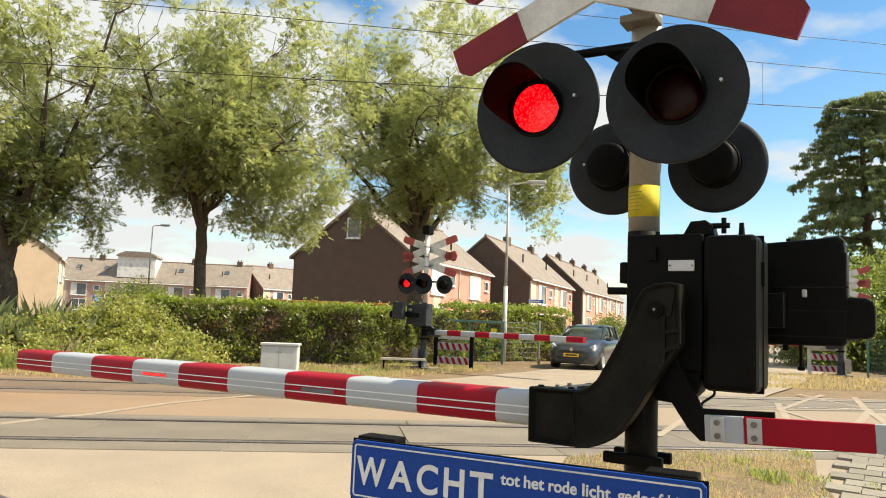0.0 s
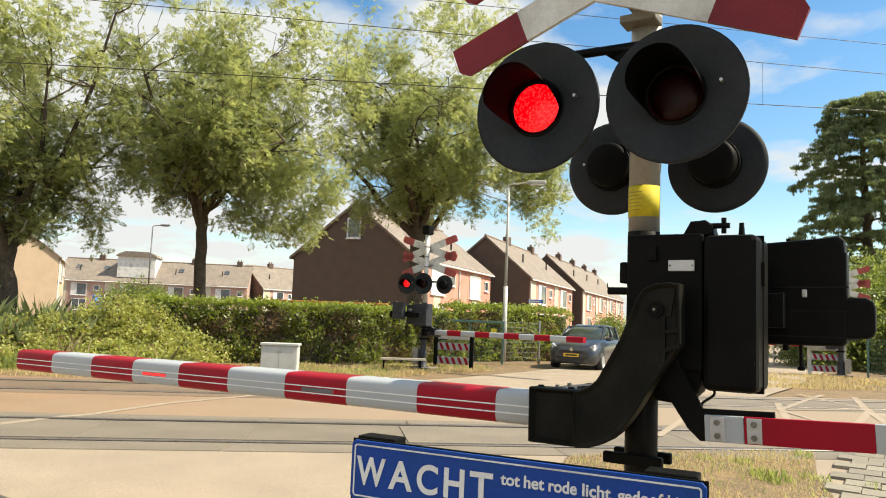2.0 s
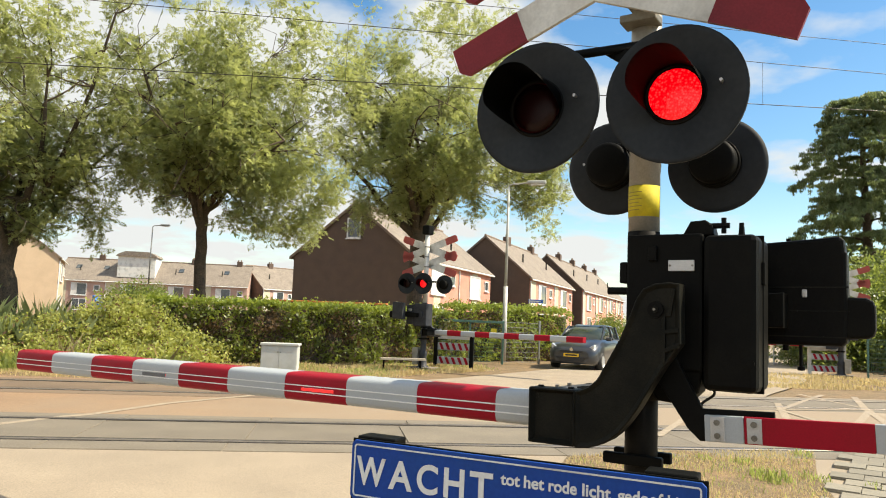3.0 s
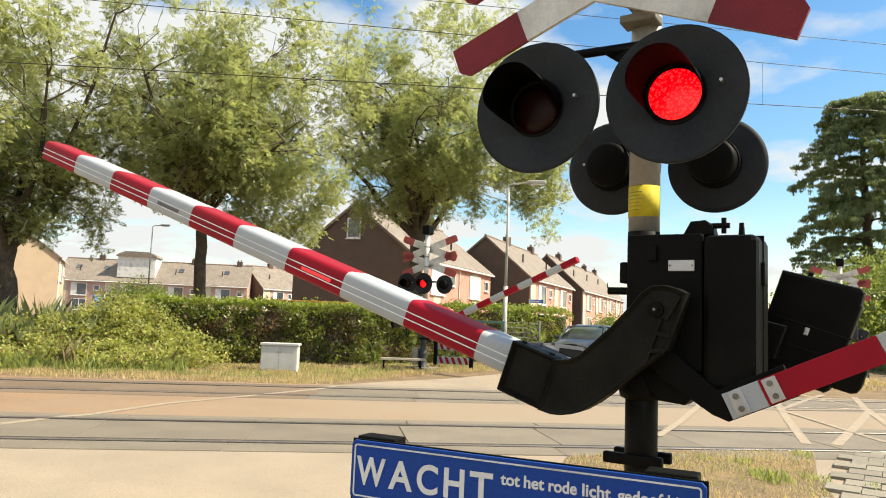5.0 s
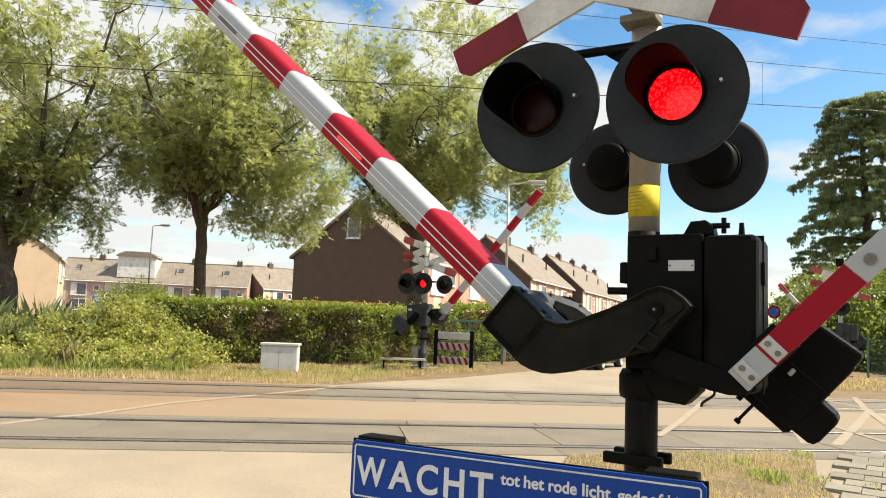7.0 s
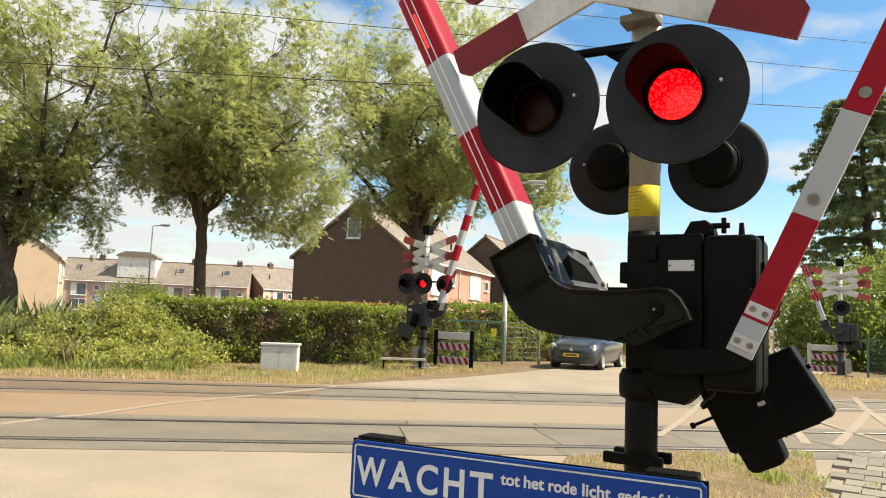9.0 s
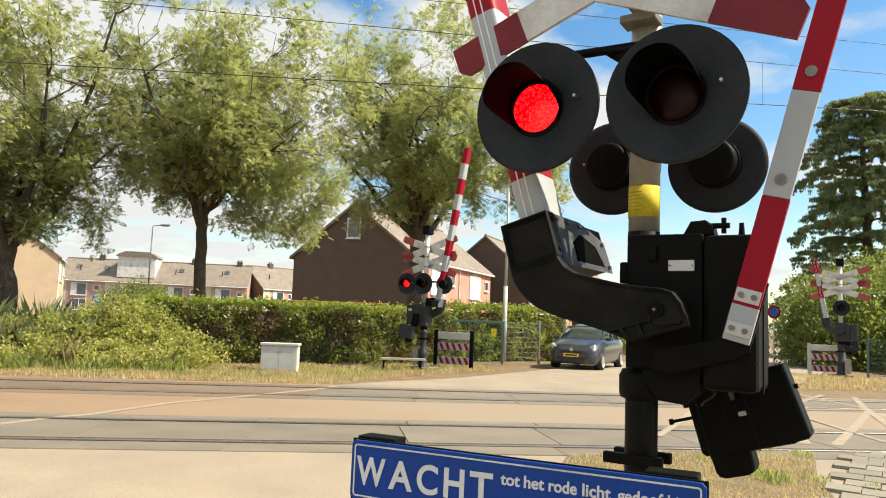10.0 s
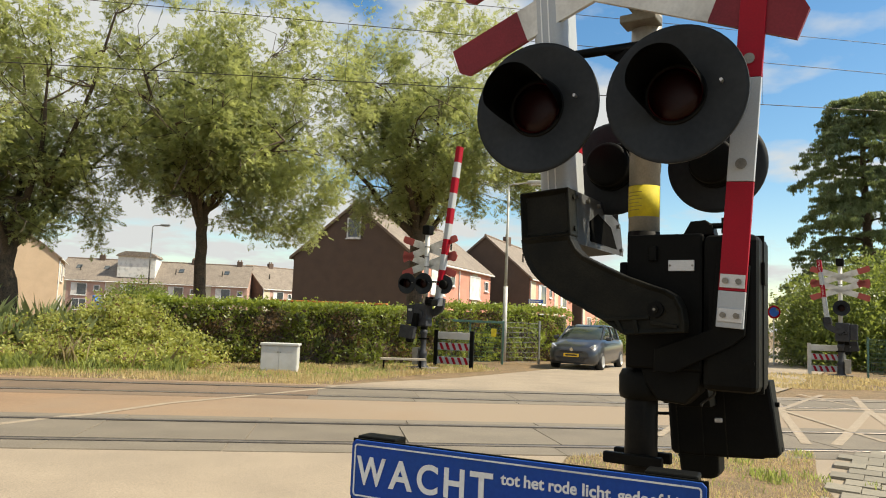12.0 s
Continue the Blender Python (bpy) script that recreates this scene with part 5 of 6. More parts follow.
# ---- houses ----
def window(parent, x, z, w, h, y, style="split", outward=-1):
    """Frame, panes and sill in a wall that faces -y (outward -1) at depth y."""
    fr = bmesh.new()
    t, d = 0.09, 0.06
    y0, y1 = y - 0.05, y + 0.03
    box(fr, x - w / 2, x + w / 2, y0, y1, z + h / 2 - t, z + h / 2)
    box(fr, x - w / 2, x + w / 2, y0, y1, z - h / 2, z - h / 2 + t)
    box(fr, x - w / 2, x - w / 2 + t, y0, y1, z - h / 2 + t, z + h / 2 - t)
    box(fr, x + w / 2 - t, x + w / 2, y0, y1, z - h / 2 + t, z + h / 2 - t)
    if style == "split":
        box(fr, x - t / 2, x + t / 2, y0 - 0.005, y1, z - h / 2 + t, z + h / 2 - t)
    f = part("window", fr, "upvc", parent, "white framed window")
    part("pane", B(x - w / 2 + t, x + w / 2 - t, y - 0.012, y + 0.02, z - h / 2 + t, z + h / 2 - t), "curtain" if style == "shutter" else "pane", f, "closed white roller shutter" if style == "shutter" else "")
    if style == "curtain":
        part("curtain", B(x - w / 2 + t, x - w * 0.12, y - 0.02, y - 0.013, z - h / 2 + t, z + h / 2 - t), "curtain", f)
    part("sill", B(x - w / 2 - 0.06, x + w / 2 + 0.06, y - 0.12, y, z - h / 2 - 0.06, z - h / 2), "upvc", f)
    return f


def terrace(name, m, width, length, eave, ridge, walls, label, units=2, gable_window=True, chimneys=True, front="mixed", bay=(0.02, 0.22)):
    """A row of gabled houses. Local x along the gable to the left, the street front is the plane x = 0 facing +x,
    the row runs along +y and its gable faces -y."""
    h = thing(name, m, label, "house", "terraced houses")
    bm = bmesh.new()
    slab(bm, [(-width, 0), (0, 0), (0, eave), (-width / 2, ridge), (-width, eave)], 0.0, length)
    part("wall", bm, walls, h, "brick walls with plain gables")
    # front skin of the street side; on the brown rows its colour holds the sun
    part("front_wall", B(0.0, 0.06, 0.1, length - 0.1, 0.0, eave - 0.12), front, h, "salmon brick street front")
    # roof slabs
    over, th = 0.28, 0.16
    sl = (ridge - eave) / (width / 2)
    for side in (0, 1):
        x_e = over if side == 0 else -width - over
        z_e = eave - over * sl
        pts = [(x_e, z_e), (x_e, z_e + th), (-width / 2, ridge + th), (-width / 2, ridge)]
        if side:
            pts = pts[::-1]
        part("roof", S(pts, -0.12, length + 0.12), "tiles", h, "weathered brown tiled roof slope")
    part("ridge", R((-width / 2, -0.12, ridge + th), (-width / 2, length + 0.12, ridge + th), 0.11, 0.11, 8), "tile_ridge", h)
    part("gutter", R((over + 0.02, -0.12, eave - over * sl + 0.02), (over + 0.02, length + 0.12, eave - over * sl + 0.02), 0.07, 0.07, 8), "upvc", h, "pale gutter")
    part("barge_board", S([(0.28, eave - 0.28 * sl - 0.03), (0.28, eave - 0.28 * sl + th), (-width / 2, ridge + th), (-width - 0.28, eave - 0.28 * sl + th), (-width - 0.28, eave - 0.28 * sl - 0.03), (-width / 2, ridge - 0.03)], -0.15, -0.121), "tile_ridge", h)
    u = length / units
    for k in range(units):
        y0 = k * u
        if chimneys:
            c = part("chimney", B(-width / 2 - 0.3, -width / 2 + 0.3, y0 + u * 0.72 - 0.4, y0 + u * 0.72 + 0.4, ridge - 0.5, ridge + 0.75, bevel=0.02), "brick_dark_shaded", h, "dark brick chimney")
            for j in (-0.2, 0.2):
                part("chimney_pot", R((-width / 2, y0 + u * 0.72 + j, ridge + 0.75), (-width / 2, y0 + u * 0.72 + j, ridge + 1.0), 0.11, 0.09, 10), "tile_ridge", c)
            part("vent_pipe", R((-width * 0.2, y0 + u * 0.4, ridge - (ridge - eave) * 0.6), (-width * 0.2, y0 + u * 0.4, ridge - (ridge - eave) * 0.6 + 0.9), 0.07, 0.07, 8), "black", h)
        # windows on the street front, made in a frame that faces -y and turned to face +x
        hold = part("bay", B(y0 + u * bay[0], y0 + u * bay[1], -0.075, -0.062, 0.2, eave - 0.30), "render", h, "cream full-height panel beside the windows", pose(0, 0, 0, 0, 0, 90))
        window(hold, y0 + u * 0.48, eave - 1.35, u * 0.32, 1.75, -0.075, "shutter" if gable_window else "curtain")
        window(hold, y0 + u * 0.50, 1.5, u * 0.30, 1.6, -0.075, "split")
        window(hold, y0 + u * 0.84, eave - 1.1, u * 0.12, 0.8, -0.075, "plain")
        part("drain_pipe", R((0.12, y0 + 0.12, 0.0), (0.12, y0 + 0.12, eave - 0.3), 0.05, 0.05, 8), "upvc", h)
    if gable_window:
        window(h, -width / 2, ridge - 1.55, 1.0, 1.35, -0.02, "plain")
    return h


def dormer(h, x0, x1, y0, y1, z0, z1):
    """White box dormer with its own small tiled roof."""
    d = part("dormer", B(x0, x1, y0, y1, z0, z1), "curtain", h, "white boarded dormer")
    ym = (y0 + y1) / 2
    bm = bmesh.new()
    slab(bm, [(y0 - 0.25, 0.0), (y1 + 0.25, 0.0), (y1 + 0.1, 0.25), (ym + 1.6, 0.75), (ym - 1.6, 0.75), (y0 - 0.1, 0.25)], -0.3, x1 - x0)
    part("dormer_roof", bm, "tiles", d, "", Matrix.Translation((x1, 0, z1 + 0.004)) @ pose(0, 0, 0, 0, 0, 90))
    return d


def sign_post(m, h, kind, label):
    t = thing("road_sign", m, label, "road sign", "road signs")
    part("post", R((0, 0, 0), (0, 0, h), 0.03, 0.03, 12), "lamp_post", t)
    if kind == "name":
        p = part("plate", B(-0.05, 0.75, -0.02, 0.0, h - 0.2, h - 0.02, bevel=0.005), "sign_blue", t, "blue street name plate")
        part("text_bar", B(0.05, 0.62, -0.024, -0.0205, h - 0.14, h - 0.08), "sign_white", p)
    else:
        z = h - 0.3
        p = part("plate", R((0, -0.045, z), (0, -0.03, z), 0.3, 0.3, 32), "red", t, "round red-rimmed blue sign")
        part("inner_disc", R((0, -0.05, z), (0, -0.0455, z), 0.215, 0.215, 32), "sign_blue", p)
    return t


def garden_slide(m):
    t = thing("garden_slide", m, "blue plastic garden slide behind the thicket", "slide")
    part("chute", S([(0.0, 2.05), (0.12, 2.05), (1.5, 0.35), (1.5, 0.22), (1.4, 0.22)], -0.3, 0.3, 0.02), "blue_bin", t)
    for y in (-0.26, 0.26):
        part("leg", R((0.0, y, 0.0), (0.05, y, 2.03), 0.03, 0.03, 8), "blue_bin", t)
    return t


def garden_wall(x0, y0, x1, y1, h):
    L = math.hypot(x1 - x0, y1 - y0)
    t = thing("garden_wall", Matrix.Translation((x0, y0, 0)) @ pose(0, 0, 0, 0, 0, math.degrees(math.atan2(y1 - y0, x1 - x0))), "low garden wall topped with orange tiles", "wall")
    part("wall", B(0, L, 0, 0.2, 0, h), "brick_dark_shaded", t)
    n = int(L / 0.45)
    for k in range(n):
        part("coping_tile", B(k * L / n, (k + 1) * L / n - 0.02, -0.06, 0.26, h + 0.002, h + 0.1, bevel=0.02), "orange", t)
    return t


# ---- car ----
def hatchback(m):
    """A small five-door car; it points along -y, its base is the road."""
    c = thing("car", m, "grey metallic small hatchback waiting at the crossing", "car")
    # lower body: cross-sections along y
    def loft(sections, mat, name, label=""):
        bm = bmesh.new()
        rings = [[bm.verts.new(p) for p in s] for s in sections]
        n = len(rings[0])
        for a, b in zip(rings, rings[1:]):
            for k in range(n):
                f = bm.faces.new((a[k], a[(k + 1) % n], b[(k + 1) % n], b[k])); f.smooth = True
        bm.faces.new(rings[0]); bm.faces.new(rings[-1][::-1])
        bmesh.ops.recalc_face_normals(bm, faces=list(bm.faces))
        return part(name, bm, mat, c, label)

    def ring(y, w, zb, zm, zt, wt):
        return [(-w * 0.92, y, zb), (w * 0.92, y, zb), (w, y, zb + 0.14), (w, y, zm), (w * 0.97, y, zm + 0.08), (wt, y, zt), (wt * 0.5, y, zt + 0.025), (-wt * 0.5, y, zt + 0.025), (-wt, y, zt), (-w * 0.97, y, zm + 0.08), (-w, y, zm), (-w, y, zb + 0.14)]
    body = loft([ring(-1.97, 0.58, 0.26, 0.45, 0.60, 0.5), ring(-1.90, 0.72, 0.20, 0.5, 0.70, 0.62), ring(-1.72, 0.82, 0.18, 0.58, 0.80, 0.70), ring(-1.3, 0.855, 0.18, 0.68, 0.92, 0.73), ring(-0.95, 0.855, 0.18, 0.74, 1.0, 0.76),
                 ring(0.0, 0.855, 0.18, 0.78, 0.98, 0.79), ring(1.2, 0.855, 0.18, 0.80, 1.0, 0.78), ring(1.75, 0.82, 0.22, 0.8, 0.98, 0.74), ring(1.97, 0.70, 0.30, 0.74, 0.92, 0.64)], "car", "body", "grey metallic body")
    def cab(y, w, z0, wt, zt):
        return [(-w, y, z0), (w, y, z0), (wt, y, zt), (wt * 0.6, y, zt + 0.03), (-wt * 0.6, y, zt + 0.03), (-wt, y, zt)]
    loft([cab(-0.98, 0.72, 0.96, 0.70, 0.985), cab(-0.45, 0.755, 0.96, 0.64, 1.30), cab(-0.18, 0.765, 0.96, 0.61, 1.42), cab(0.4, 0.77, 0.96, 0.61, 1.455), cab(1.2, 0.76, 0.96, 0.6, 1.42), cab(1.6, 0.73, 0.96, 0.58, 1.32), cab(1.86, 0.68, 0.96, 0.6, 1.02)], "car_glass", "cabin_glass", "dark tinted windows")
    loft([[(-0.62, -0.22, 1.405), (0.62, -0.22, 1.405), (0.5, -0.24, 1.43), (-0.5, -0.24, 1.43)], [(-0.64, 0.3, 1.44), (0.64, 0.3, 1.44), (0.5, 0.3, 1.492), (-0.5, 0.3, 1.492)],
          [(-0.63, 1.1, 1.42), (0.63, 1.1, 1.42), (0.5, 1.1, 1.475), (-0.5, 1.1, 1.475)], [(-0.6, 1.62, 1.31), (0.6, 1.62, 1.31), (0.48, 1.62, 1.37), (-0.48, 1.62, 1.37)]], "car", "roof", "")
    for s in (-1, 1):
        bm = bmesh.new()
        rod(bm, (s * 0.735, -1.0, 0.96), (s * 0.63, -0.2, 1.43), 0.035, 0.035, 8)
        part("pillar", bm, "car", c)
        part("pillar", R((s * 0.78, 0.35, 0.97), (s * 0.63, 0.35, 1.44), 0.04, 0.035, 8), "car_dark", c)
        part("pillar", R((s * 0.77, 1.2, 0.98), (s * 0.62, 1.25, 1.43), 0.05, 0.045, 8), "car", c)
        part("mirror", B(s * 0.93 - 0.09, s * 0.93 + 0.09, -0.80, -0.70, 0.96, 1.09, bevel=0.03), "car", c)
        part("headlight", S([(s * 0.47, 0.60), (s * 0.66, 0.62), (s * 0.735, 0.74), (s * 0.72, 0.84), (s * 0.58, 0.76)][::s], -1.86, -1.50, 0.015), "lamp_glass", c, "clear swept headlight")
        part("fog_light", R((s * 0.62, -1.92, 0.42), (s * 0.62, -1.86, 0.42), 0.05, 0.05, 14), "lamp_glass", c)
        for y in (-1.24, 1.27):
            w = part("wheel", R((s * 0.66, y, 0.29), (s * 0.865, y, 0.29), 0.295, 0.295, 32), "rubber", c, "black tyre with silver rim", None, True)
            part("rim", lathe([(0.0, 0.0), (0.19, 0.004), (0.2, -0.01)], 20), "alu", w, "", Matrix.Translation((s * 0.872, y, 0.29)) @ pose(0, 0, 0, 0, 0, 90 * s))
    part("grille", B(-0.40, 0.40, -1.985, -1.90, 0.565, 0.625, bevel=0.01), "car_dark", c)
    part("bumper_crease", B(-0.60, 0.60, -1.975, -1.88, 0.40, 0.412, bevel=0.003), "car_dark", c)
    for s in (-1, 1):
        part("bonnet_crease", R((s * 0.40, -1.84, 0.74), (s * 0.56, -1.02, 0.995), 0.012, 0.012, 6), "car", c)
        part("seat", B(s * 0.36 - 0.2, s * 0.36 + 0.2, -0.16, -0.1, 1.0, 1.38, bevel=0.04), "car_dark", c)
    part("lower_grille", S([(-0.50, 0.40), (0.50, 0.40), (0.40, 0.27), (-0.40, 0.27)], -1.985, -1.90, 0.01), "car_dark", c)
    part("badge", R((0, -1.985, 0.66), (0, -1.97, 0.66), 0.06, 0.06, 16), "chrome", c)
    pl = part("number_plate", B(-0.26, 0.26, -2.0, -1.985, 0.42, 0.53, bevel=0.004), "plate", c, "yellow number plate")
    part("plate_bar", B(-0.2, 0.2, -2.003, -2.0, 0.45, 0.50), "car_dark", pl)
    part("wiper", R((-0.5, -1.0, 1.0), (0.1, -0.93, 1.04), 0.012, 0.01, 6), "car_dark", c)
    return c


# ---- street things ----
def street_lamp(x, y, h, arm, turn, label, paint="lamp_post"):
    t = thing("street_lamp", Matrix.Translation((x, y, 0)) @ pose(0, 0, 0, 0, 0, turn), label, "street lamp", "street lamps")
    part("column", R((0, 0, 0), (0, 0, 2.8), 0.085, 0.085, 16), paint, t, "", None, True)
    part("column_top", R((0, 0, 2.8), (0, 0, h), 0.06, 0.04, 16), paint, t, "", None, True)
    bm = bmesh.new()
    pts = [(0.0, 0, h), (0.03, 0, h + 0.06), (0.12, 0, h + 0.1), (arm, 0, h + 0.16)]
    for p, q in zip(pts, pts[1:]):
        rod(bm, p, q, 0.03, 0.03, 10)
    part("bracket", bm, paint, t)
    part("lantern", B(arm - 0.1, arm + 0.62, -0.11, 0.11, h + 0.10, h + 0.24, bevel=0.04), paint, t, "slim lantern head")
    part("lantern_glass", B(arm + 0.05, arm + 0.55, -0.085, 0.085, h + 0.06, h + 0.10, bevel=0.01), "upvc", t)
    return t


def hazard_board(m, paint="black", posts="dark posts"):
    t = thing("hazard_board", m, "red and white striped hazard boards between " + posts, "barrier board", "hazard boards")
    for x in (-0.08, 1.08):
        part("board_post", B(x - 0.06, x + 0.06, -0.05, 0.05, 0, 1.15, bevel=0.01), paint, t)
    part("top_rail", B(-0.02, 1.02, -0.03, 0.03, 0.88, 1.1, bevel=0.01), "grey_cabinet", t, "plain grey upper board")
    for z in (0.55, 0.12):
        b = part("striped_board", B(-0.02, 1.02, -0.02, 0.02, z, z + 0.22, bevel=0.004), "white", t, "white board with slanted red stripes")
        for k in range(5):
            x = 0.02 + k * 0.2
            part("slanted_stripe", S([(x + 0.09, z + 0.008), (x + 0.18, z + 0.008), (x + 0.09, z + 0.212), (x, z + 0.212)], -0.0235, -0.0201), "red", b)
    return t


def mesh_fence(m, length, h, mat, label, gate=False):
    t = thing("fence", m, label, "fence", "wire fences")
    n = max(2, int(round(length / 1.2)) + 1)
    for k in range(n):
        x = length * k / (n - 1)
        part("post", B(x - 0.03, x + 0.03, -0.03, 0.03, 0, h + 0.05, bevel=0.004), mat, t)
    for k in range(9):
        z = 0.08 + (h - 0.12) * k / 8
        part("wire", R((0, 0, z), (length, 0, z), 0.006, 0.006, 6), mat, t)
    bm = bmesh.new()
    for k in range(int(length / 0.06)):
        rod(bm, (k * 0.06, 0.006, 0.06), (k * 0.06, 0.006, h - 0.04), 0.0025, 0.0025, 4)
    part("mesh_wires", bm, mat, t)
    if gate:
        part("top_bar", B(0, length, -0.035, 0.035, h - 0.04, h + 0.04, bevel=0.006), mat, t)
        part("gate_sign", B(length - 0.42, length - 0.24, -0.05, -0.036, h - 0.5, h - 0.22), "yellow", t, "small yellow notice")
    return t


def cabinet(m):
    t = thing("relay_cabinet", m, "light grey trackside cabinet with two doors", "cabinet")
    part("body", B(0, 1.0, 0, 0.45, 0.02, 0.66, bevel=0.01), "grey_cabinet", t)
    part("lid", B(-0.03, 1.03, -0.04, 0.5, 0.66, 0.72, bevel=0.012), "grey_cabinet", t, "overhanging pale lid")
    for x0, x1 in ((0.02, 0.495), (0.505, 0.98)):
        d = part("door", B(x0, x1, -0.015, -0.001, 0.06, 0.64, bevel=0.004), "grey_cabinet", t)
        part("lock", R((0.5 + (0.03 if x0 > 0.4 else -0.03), -0.024, 0.5), (0.5 + (0.03 if x0 > 0.4 else -0.03), -0.014, 0.5), 0.014, 0.014, 10), "black", d)
    part("plinth", B(0.03, 0.97, 0.03, 0.42, 0.0, 0.03), "concrete", t)
    return t


def bench_rail(m, length):
    t = thing("low_shelf", m, "low weathered plank shelf on thin legs by the barrier", "bench")
    part("plank", B(0, length, -0.12, 0.12, 0.28, 0.34, bevel=0.006), "wood", t)
    for x in (0.1, length - 0.15):
        part("leg", B(x - 0.025, x + 0.025, -0.03, 0.03, 0, 0.28), "black", t)
    return t


WIRES = ((5.97, 0.030), (7.037, 0.003), (7.664, 0.006))      # height over x = 0, and rise along the track


def overhead_wires():
    def strand(name, label, zs, v, r, sag=0.0):
        t = thing(name, Matrix.Identity(4), label, "wire", "overhead wires")
        cu = bmesh.new()
        pts = []
        for k in range(41):
            u = -60 + 120 * k / 40
            x, y = along(u, v)
            pts.append((x, y, zs[0] + zs[1] * u + sag * (u - 4) ** 2))
        limb(cu, pts, r, r, 6)
        part("strand", cu, "wire", t)
        return t
    mid = (RAILS[2] + RAILS[3]) / 2
    a = strand("contact_wire", "thin dark overhead contact wire", WIRES[0], mid, 0.009)
    strand("messenger_wire", "thin dark overhead messenger wire", WIRES[1], mid, 0.008)
    strand("feeder_wire", "thin dark overhead feeder wire", WIRES[2], mid, 0.007)
    for u in (-17, -9.5, -2.0, 6.55, 14.0):
        x, y = along(u, mid)
        part("dropper", R((x, y, WIRES[0][0] + WIRES[0][1] * u), (x, y, WIRES[1][0] + WIRES[1][1] * u), 0.004, 0.004, 6), "wire", a)


def build_verge():
    pts = [(-0.6, -1.0), (-0.4, 2.5), (0.45, 4.9), (1.42, 8.05), (2.84, 8.72), (4.6, 9.1), (3.85, 7.55), (3.45, 6.3), (3.2, 4.0), (3.2, -1.0)]
    bm = bmesh.new()
    f = bm.faces.new([bm.verts.new((x, y, 0)) for x, y in pts])
    bmesh.ops.triangulate(bm, faces=[f])
    bmesh.ops.subdivide_edges(bm, edges=list(bm.edges), cuts=5, use_grid_fill=True)
    for v in bm.verts:
        v.co.z = land(v.co.x, v.co.y) + 0.008 + 0.005 * noise.noise(v.co * 1.7)
    tagged(link("verge", bm, "soil", None, "", None, True), "bare dry verge with sparse grass round the post", "", "", "structure")


def build_paving():
    holder = tagged(new_at("pavement", Matrix.Identity(4)), "pale concrete paving slabs with grassy joints", "", "", "structure")
    me = bpy.data.meshes.new("slab")
    bm = B(-0.148, 0.148, -0.148, 0.148, -0.05, 0.0, bevel=0.004)
    bm.to_mesh(me); bm.free()
    me.materials.append(M["paving"])
    rnd = random.Random(4)
    turn = Matrix.Rotation(radians(-ROAD_TURN), 4, "Z")
    for j in range(0, 19):
        for i in range(0, 9):
            p = turn @ Vector((-0.47 + i * 0.302 + (0.15 if j % 2 else 0.0), 5.6 + j * 0.302, 0))
            x, y = p.x, p.y
            if (y - x * T_T) * T_C > 8.1:
                continue
            ob = new("slab", me)
            ob.parent = holder
            ob.matrix_basis = Matrix.Translation((x, y, land(x, y) + 0.03 + rnd.uniform(-0.004, 0.004))) @ pose(0, 0, 0, rnd.uniform(-0.45, 0.45), rnd.uniform(-0.45, 0.45), -ROAD_TURN + rnd.uniform(-1, 1))


# ---- build ----
build_verge()
build_ground()
build_tracks()
build_lines()
near_barrier()
warning_sign()
far_barrier(pose(-0.47, 21.9, 0, 0, 0, 180 - ROAD_TURN), 5.1, 9, True, "level crossing barrier across the tracks with a thin striped boom", FAR)
far_barrier(pose(14.5, 26.7, 0, 0, 0, -ROAD_TURN), 2.7, 3, False, "footpath level crossing barrier beside the far cycle path", FAR)
hatchback(pose(5.27, 26.2, 0, 0, 0, -ROAD_TURN + 4.7))
street_lamp(2.42, 27.7, 6.6, 0.8, -15, "slim grey street lamp beside the road")
street_lamp(-22.3, 56.0, 7.6, 0.7, 0, "dark grey street lamp among the gardens", "lamp_grey")
hazard_board(pose(-0.02, 22.9, 0, 0, 0, -20))
hazard_board(pose(13.75, 27.3, 0, 0, 0, -15), "lamp_post", "light grey posts")
mesh_fence(pose(-0.1, 25.6, 0, 0, 0, 0), 2.3, 1.45, "fence", "green steel mesh gate with a yellow notice", True)
mesh_fence(pose(2.2, 25.8, 0, 0, 0, 30), 1.6, 1.5, "grey_fence", "grey wire mesh fence beside the hedge")
mesh_fence(pose(15.3, 26.4, 0, 0, 0, -8), 8.0, 1.4, "fence", "green wire fence along the path")
cabinet(pose(-4.46, 18.6, 0, 0, 0, 3) @ Matrix.Diagonal((0.91, 1, 1, 1)))
bench_rail(pose(-1.65, 21.0, 0, 0, 0, 10), 1.3)
overhead_wires()

# houses
row = 21.5
# one brick all round: shade is put into the gable colour
terrace("brick_house", pose(-1.7, 46.0, 0, 0, 0, -row), 8.9, 15.5, 5.3, 8.7, "brick_dark_shaded", "brick end house with a plain shade-darkened gable and tiled roof", 2, True, True, "brick_red", (0.40, 0.56))
terrace("brick_house", pose(7.4, 62.0, 0, 0, 0, -row), 8.0, 18.0, 5.3, 8.7, "brick_dark_shaded", "red-brown terraced houses with tiled roof along the street", 2, False, True, "brick_red")
terrace("brick_house", pose(15.3, 80.0, 0, 0, 0, -row), 8.0, 33.0, 5.3, 8.9, "brick_dark_shaded", "further terrace of red-brown houses with solar panel on roof", 4, False, True, "brick_red")
row_left = terrace("brick_house", pose(-54.5, 104.0, 0, 0, 0, -82), 8.5, 26.4, 5.0, 8.1, "brick_pink", "long low terrace of pink brick houses with brown roof", 4, False, True, "brick_pink")
